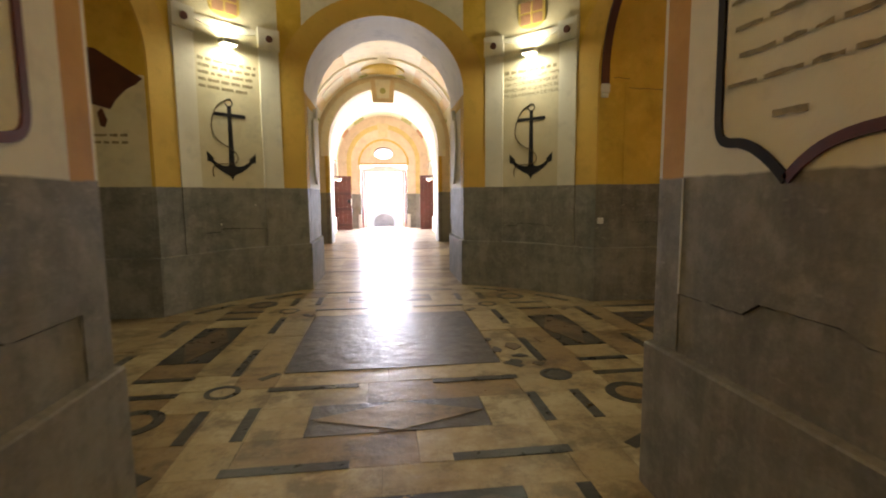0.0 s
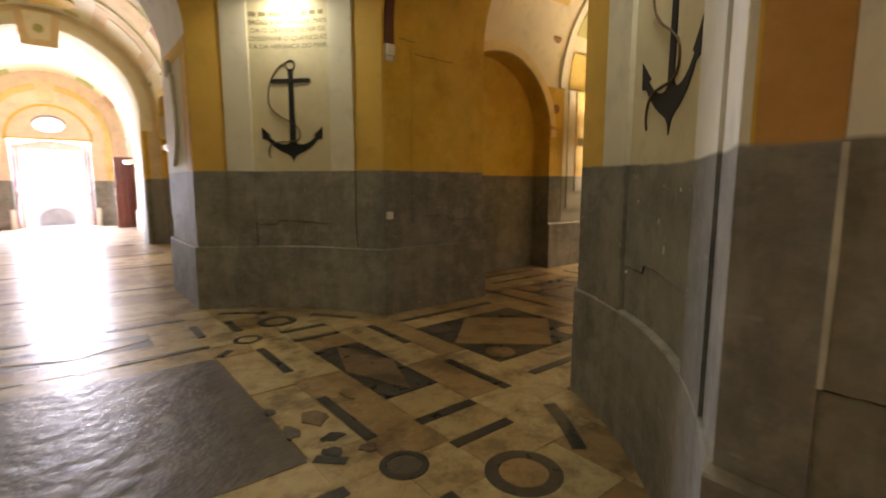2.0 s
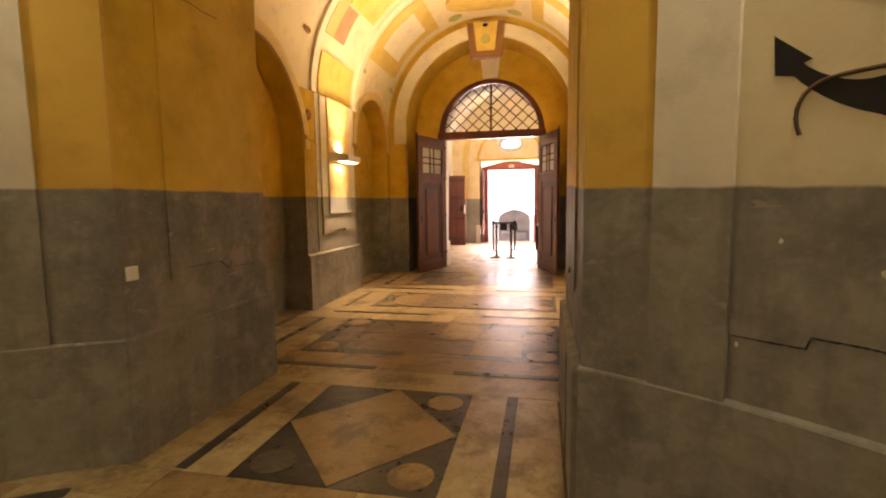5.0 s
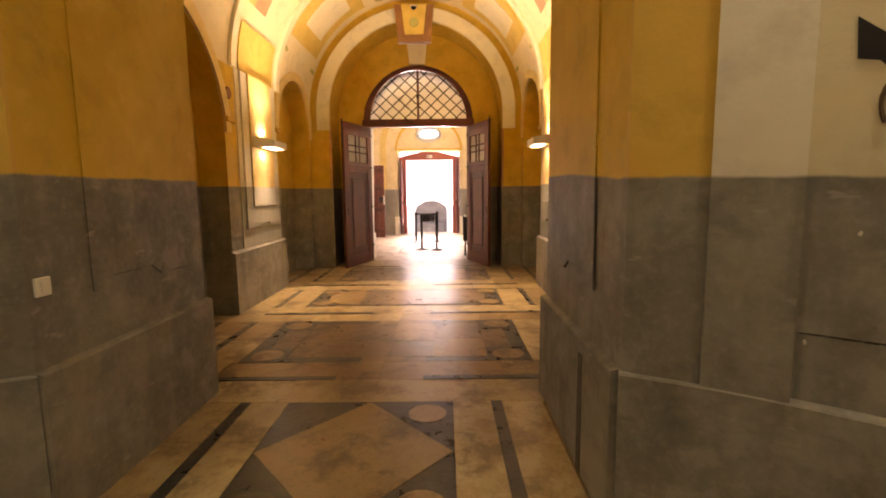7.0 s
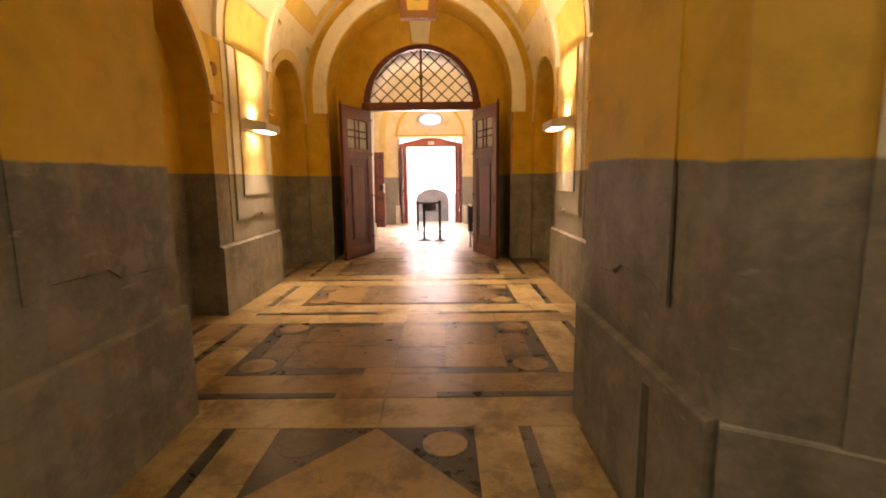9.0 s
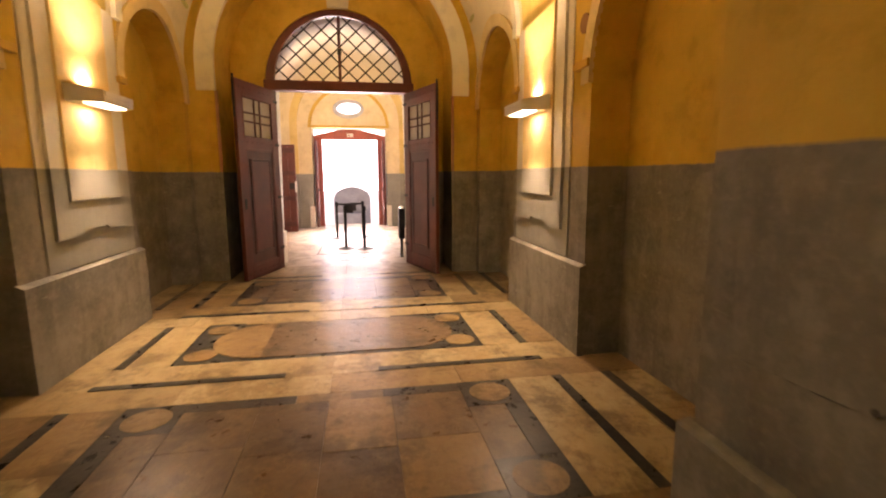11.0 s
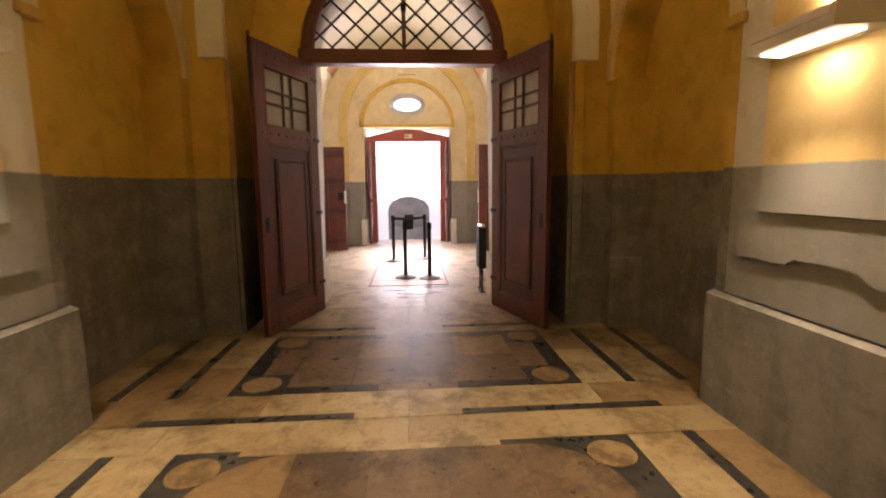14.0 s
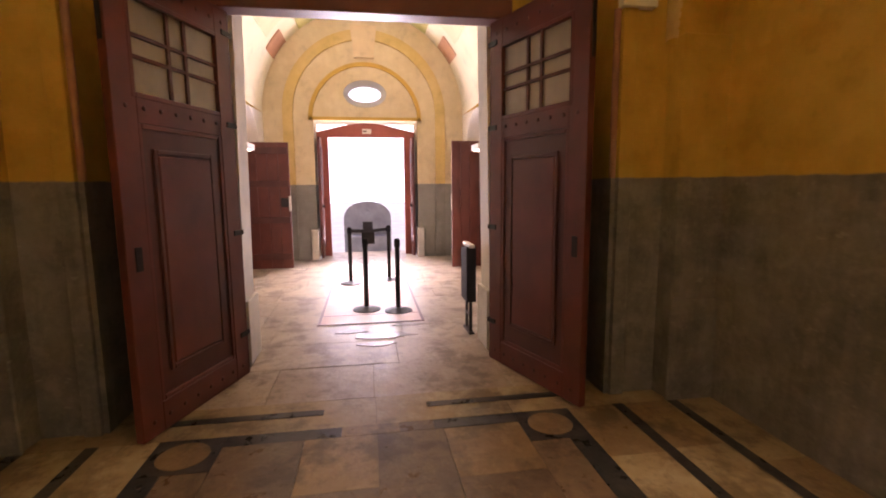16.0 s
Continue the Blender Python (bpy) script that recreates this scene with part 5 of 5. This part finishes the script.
# small dome camera on the keystone bracket
th = thing("dome_camera", E_ARM @ pose(END_A - 0.17, 0, 4.70), "small dark dome camera on the keystone bracket", "camera")
part("plate", boxed(-0.05, 0.02, -0.06, 0.06, 0.05, 0.075, 0.004), WHITE_METAL, th)
bm = bmesh.new()
bmesh.ops.create_uvsphere(bm, u_segments=16, v_segments=8, radius=0.05, matrix=Matrix.Translation((-0.02, 0, 0.05)))
bmesh.ops.delete(bm, geom=[v for v in bm.verts if v.co.z > 0.051], context="VERTS")
part("dome", bm, BLACK, th, "dark plastic dome", True)


# ---- ground and floors ----
struct("ground", boxed(-900, 900, -900, 900, -0.6, -0.25), OUT_STONE, pose(0, 0, 0), "pale sunlit paving outside", "ground")


tilt = random.Random(23)


def piece(floor, name, poly, material, top=0.0):
    bm = prism(bmesh.new(), poly, -0.012, top, "uv")
    if "slab" in name and name != "dark_slab":
        # old slabs lie a hair out of level
        cu, cv = sum(p[0] for p in poly) / len(poly), sum(p[1] for p in poly) / len(poly)
        a, b = tilt.uniform(-0.0035, 0.0035), tilt.uniform(-0.0035, 0.0035)
        for w in bm.verts:
            if w.co.z > -0.011:
                w.co.z += max(-0.003, min(0.002, a * (w.co.x - cu) + b * (w.co.y - cv)))
    return part(name, bm, material, floor)


def rect(u0, u1, v0, v1, g=0.0015):
    return [(u0 + g, v0 + g), (u1 - g, v0 + g), (u1 - g, v1 - g), (u0 + g, v1 - g)]


UP = 0.003


def bar(floor, u0, u1, v0, v1):
    piece(floor, "inlay_bar", rect(u0, u1, v0, v1, 0), DARK_STONE, UP)


def disc(floor, u, v, r, material, top=UP + 0.003):
    piece(floor, "disc", arc(u, v, r, 0, 360, 28)[:-1], material, top)


def ring_inlay(floor, u, v, r0, r1):
    part("inlay_ring", ring_poly(bmesh.new(), arc(u, v, r0, 0, 360, 28), arc(u, v, r1, 0, 360, 28), -0.012, UP, "uv"), DARK_STONE, floor)


rng = random.Random(11)


def field(floor, u0, u1, v0, v1, longest=0.85):
    """Cream slabs filling a rectangle, split where it is long."""
    du, dv = u1 - u0, v1 - v0
    if max(du, dv) > longest * 1.35:
        k = 0.5 + rng.uniform(-0.12, 0.12)
        if du > dv:
            field(floor, u0, u0 + du * k, v0, v1, longest), field(floor, u0 + du * k, u1, v0, v1, longest)
        else:
            field(floor, u0, u1, v0, v0 + dv * k, longest), field(floor, u0, u1, v0 + dv * k, v1, longest)
        return
    piece(floor, "slab", rect(u0, u1, v0, v1), HONEY_STONE if rng.random() < 0.22 else CREAM_STONE, rng.uniform(-0.0015, 0.001))


def floor_base(name, u0, u1, v0, v1, m):
    return struct(name, boxed(u0, u1, v0, v1, -0.2, -0.010), JOINT, m, "inlaid marble floor in cream, honey and dark stone", "floor")


HALL = 2.62
hall = floor_base("floor_hall", -HALL, HALL, -HALL, HALL, pose(CX, CY, 0))
piece(hall, "dark_slab", rect(-0.885, 0.885, -0.93, 0.91), SLAB_STONE, 0.004)
cuts = [-HALL, -2.36, -2.0, -1.575, -1.21, -0.9, 0.9, 1.21, 1.575, 2.0, 2.36, HALL]
for i, (a, b) in enumerate(zip(cuts, cuts[1:])):
    for k, (c, d) in enumerate(zip(cuts, cuts[1:])):
        if abs(a + b) < 0.1 and abs(c + d) < 0.1:
            continue
        inlaid = (abs(a + b) < 0.1 and 1.55 < min(abs(c), abs(d)) < 1.6) or (abs(c + d) < 0.1 and 1.55 < min(abs(a), abs(b)) < 1.6)
        if inlaid:
            along_u = abs(a + b) < 0.1
            for s in (-1, 1):
                e0, e1 = sorted((s * 0.568, s * 0.9))
                field(hall, *((e0, e1, c, d) if along_u else (a, b, e0, e1)))
            continue
        field(hall, a, b, c, d)


def turn(poly, q):
    for _ in range(q):
        poly = [(-v, u) for u, v in poly]
    return poly


for q in range(4):
    add = lambda name, poly, mat, top=UP, q=q: piece(hall, name, turn(poly, q), mat, top)
    add("dark_panel", rect(1.575, 2.0, -0.565, 0.565), DARK_STONE if q % 2 == 0 else SLAB_STONE, 0.001)
    add("rhombus", [(1.585, 0.0), (1.787, -0.555), (1.99, 0.0), (1.787, 0.555)], BROWN_STONE if q in (0, 2) else HONEY_STONE, 0.004)
    for s in (-1, 1):
        lo, hi = sorted((s * 0.275, s * 0.935))
        add("inlay_bar", rect(1.215, 1.29, lo, hi), DARK_STONE)
        add("inlay_bar", rect(2.285, 2.365, lo, hi), DARK_STONE)
        add("inlay_bar", rect(1.555, 1.995, s * 0.945 - 0.038, s * 0.945 + 0.038), DARK_STONE)
        add("inlay_bar", rect(1.555, 1.995, s * 1.265 - 0.038, s * 1.265 + 0.038), DARK_STONE)
        a0, a1 = (28.5, 39.8) if s > 0 else (-39.8, -28.5)
        arcs = [polar(2.63, a0 + (a1 - a0) * i / 8) for i in range(9)] + [polar(2.71, a1 + (a0 - a1) * i / 8) for i in range(9)]
        add("curved_bar", arcs, DARK_STONE)
    add("inlay_bar", [(0.90, 0.945), (0.945, 0.90), (1.065, 1.02), (1.02, 1.065)], DARK_STONE)
    u, v = turn([(1.25, 1.25)], q)[0]
    ring_inlay(hall, u, v, 0.085, 0.125)
    disc(hall, u, v, 0.083, SLAB_STONE if q == 3 else CREAM_STONE, 0.002)
    u, v = turn([(1.665, 1.665)], q)[0]
    ring_inlay(hall, u, v, 0.12, 0.19)
    disc(hall, u, v, 0.118, HONEY_STONE, 0.002)


def cornered_panel(floor, u0, u1, v0, v1):
    """Dark corner squares with discs, dark edges, brown slabs between."""
    c = 0.36
    for ua, ub in ((u0, u0 + c), (u1 - c, u1)):
        for va, vb in ((v0, v0 + c + 0.02), (v1 - c - 0.02, v1)):
            piece(floor, "dark_corner", rect(ua, ub, va, vb), DARK_STONE, 0.001)
            disc(floor, (ua + ub) / 2, (va + vb) / 2, 0.14, HONEY_STONE, 0.003)
    for va, vb in ((v0, v0 + 0.14), (v1 - 0.14, v1)):
        piece(floor, "dark_edge", rect(u0 + c, u1 - c, va, vb), DARK_STONE, 0.001)
    for va, vb in ((v0 + 0.14, v0 + c + 0.02), (v1 - c - 0.02, v1 - 0.14)):
        piece(floor, "brown_slab", rect(u0 + c, u1 - c, va, vb), BROWN_STONE)
    w = v1 - v0 - 2 * c - 0.04
    a = v0 + c + 0.02
    for ua, ub in ((u0, u0 + 0.12), (u1 - 0.12, u1)):
        for f0, f1, mat in ((0, 0.30, DARK_STONE), (0.30, 0.42, BROWN_STONE), (0.42, 0.62, HONEY_STONE), (0.62, 1.0, DARK_STONE)):
            piece(floor, "edge_slab", rect(ua, ub, a + w * f0, a + w * f1), mat)
    for f0, f1 in ((0, 0.27), (0.27, 0.5), (0.5, 0.74), (0.74, 1.0)):
        k = rng.uniform(0.42, 0.58)
        for ua, ub in ((u0 + 0.12, u0 + 0.12 + (u1 - u0 - 0.24) * k), (u0 + 0.12 + (u1 - u0 - 0.24) * k, u1 - 0.12)):
            piece(floor, "brown_slab", rect(ua, ub, a + w * f0, a + w * f1), BROWN_STONE if rng.random() < 0.75 else HONEY_STONE, rng.uniform(-0.001, 0.001))


def stadium_panel(floor, u0, u1, v0, v1):
    piece(floor, "dark_panel", rect(u0, u1, v0, v1), DARK_STONE, -0.001)
    um, r = (u0 + u1) / 2, 0.47
    for s, vm in ((-1, v0 + 0.66), (1, v1 - 0.66)):
        half = arc(um, vm, r, 0, 180, 20) if s > 0 else arc(um, vm, r, 180, 360, 20)
        piece(floor, "half_disc", half, HONEY_STONE if s > 0 else BROWN_STONE, 0.003)
    a, b = v0 + 0.66, v1 - 0.66
    for k in range(3):
        piece(floor, "brown_slab", rect(um - r, um + r, a + (b - a) * k / 3, a + (b - a) * (k + 1) / 3), BROWN_STONE, 0.003)
    for uu in (u0 + 0.19, u1 - 0.19):
        for vv in (v0 + 0.17, v1 - 0.17):
            disc(floor, uu, vv, 0.13, HONEY_STONE, 0.003)
    piece(floor, "cream_strip", rect(u1 - 0.06, u1, v0 + 0.75, v1 - 0.35), CREAM_STONE, 0.003)


def arm_floor(arm, end, rich):
    m = ARMS[arm]
    fl = floor_base("floor_" + arm, HALL + 0.001, end, -BACK, BACK, m)
    if rich:
        # square with a rhombus and four discs in the passage
        piece(fl, "dark_panel", rect(2.62, 3.92, -0.57, 0.57), DARK_STONE, 0.0)
        piece(fl, "rhombus", [(2.63, 0.0), (3.27, -0.56), (3.91, 0.0), (3.27, 0.56)], HONEY_STONE, 0.003)
        for uu in (2.80, 3.74):
            for s in (-1, 1):
                disc(fl, uu, s * 0.40, 0.125, SLAB_STONE if s > 0 else HONEY_STONE, 0.002)
        for s in (-1, 1):
            lo, hi = sorted((s * 0.57, s * HW))
            field(fl, 2.62, 3.92, lo, hi, 0.6)
            bar(fl, 2.64, 3.92, s * 0.87 - 0.038, s * 0.87 + 0.038)
    else:
        field(fl, 2.62, 3.92, -HW, HW)
    rows = [(3.92, 4.31, 0), (4.31, 4.71, 0), (4.71, 6.02, 1), (6.02, 6.34, 0), (6.34, 6.73, 0), (6.73, 7.78, 2), (7.78, 8.10, 0), (8.10, 8.50, 0), (8.50, 9.80, 1), (9.80, 10.2, 0)]
    for u0, u1, kind in rows:
        if u0 >= end:
            break
        if kind == 0 or not rich:
            field(fl, u0, u1, -BACK, 0, 1.1), field(fl, u0, u1, 0, BACK, 1.1)
            continue
        for s in (-1, 1):
            for a, b in ((1.27, 1.60), (1.60, 1.98), (1.98, BACK)):
                lo, hi = sorted((s * a, s * b))
                field(fl, u0, u1, lo, hi)
            bar(fl, u0, u1, s * 1.635 - 0.036, s * 1.635 + 0.036)
            if kind == 1:
                bar(fl, u0, u1, s * 2.03 - 0.036, s * 2.03 + 0.036)
        (cornered_panel if kind == 1 else stadium_panel)(fl, u0, u1, -1.27, 1.27)
    for u in (4.35, 6.38, 8.14, 10.02):
        if u < end:
            for s in (-1, 1):
                lo, hi = sorted((s * 0.345, s * (1.66 if u < 10 else 1.3)))
                bar(fl, u - 0.036, u + 0.036, lo, hi)
    # plain worn slabs beyond
    u = 10.2
    while u < end - 0.05:
        w = rng.uniform(0.42, 0.75)
        u2 = min(u + w, end)
        v = -BACK
        while v < BACK - 0.05:
            v2 = min(v + rng.uniform(0.7, 1.5), BACK)
            piece(fl, "worn_slab", rect(u, u2, v, v2, 0.003), GREY_STONE, rng.uniform(-0.003, 0.0))
            v = v2
        u = u2


arm_floor("east", OUT_U - 0.7, True)
arm_floor("north", OUT_U - 0.7, False)
arm_floor("south", 9.0, True)
fl = floor_base("floor_west", HALL + 0.001, PU, -BACK, BACK, ARMS["west"])
field(fl, HALL, PU, -HW, HW)


# broken slabs at the inner threshold of the east arm
east = bpy.data.objects["floor_east"]
crack = random.Random(5)
for cu, cv, ru, rv in ((11.62, -0.12, 0.13, 0.34), (11.36, -0.05, 0.07, 0.20), (11.78, 0.22, 0.06, 0.17), (11.95, -0.42, 0.05, 0.22)):
    poly = [(cu + ru * crack.uniform(0.55, 1.1) * math.cos(a), cv + rv * crack.uniform(0.6, 1.1) * math.sin(a)) for a in [2 * math.pi * k / 13 for k in range(13)]]
    piece(east, "broken_patch", poly, BROWN_STONE, 0.003)
# chipped and filled places beside the dark slab of the hall
for cu, cv, ru, rv, mat in ((1.09, -0.78, 0.075, 0.05, DARK_STONE), (1.02, -0.92, 0.05, 0.07, DARK_STONE), (1.19, -1.0, 0.06, 0.05, BROWN_STONE), (0.93, -0.6, 0.05, 0.09, SLAB_STONE), (0.92, -0.28, 0.035, 0.07, SLAB_STONE), (1.1, -0.5, 0.09, 0.12, BROWN_STONE), (2.12, 0.83, 0.05, 0.08, BROWN_STONE), (1.42, -0.35, 0.06, 0.09, HONEY_STONE)):
    poly = [(cu + ru * crack.uniform(0.5, 1.15) * math.cos(a), cv + rv * crack.uniform(0.5, 1.15) * math.sin(a)) for a in [2 * math.pi * k / 11 for k in range(11)]]
    piece(hall, "broken_patch", poly, mat, 0.0035)
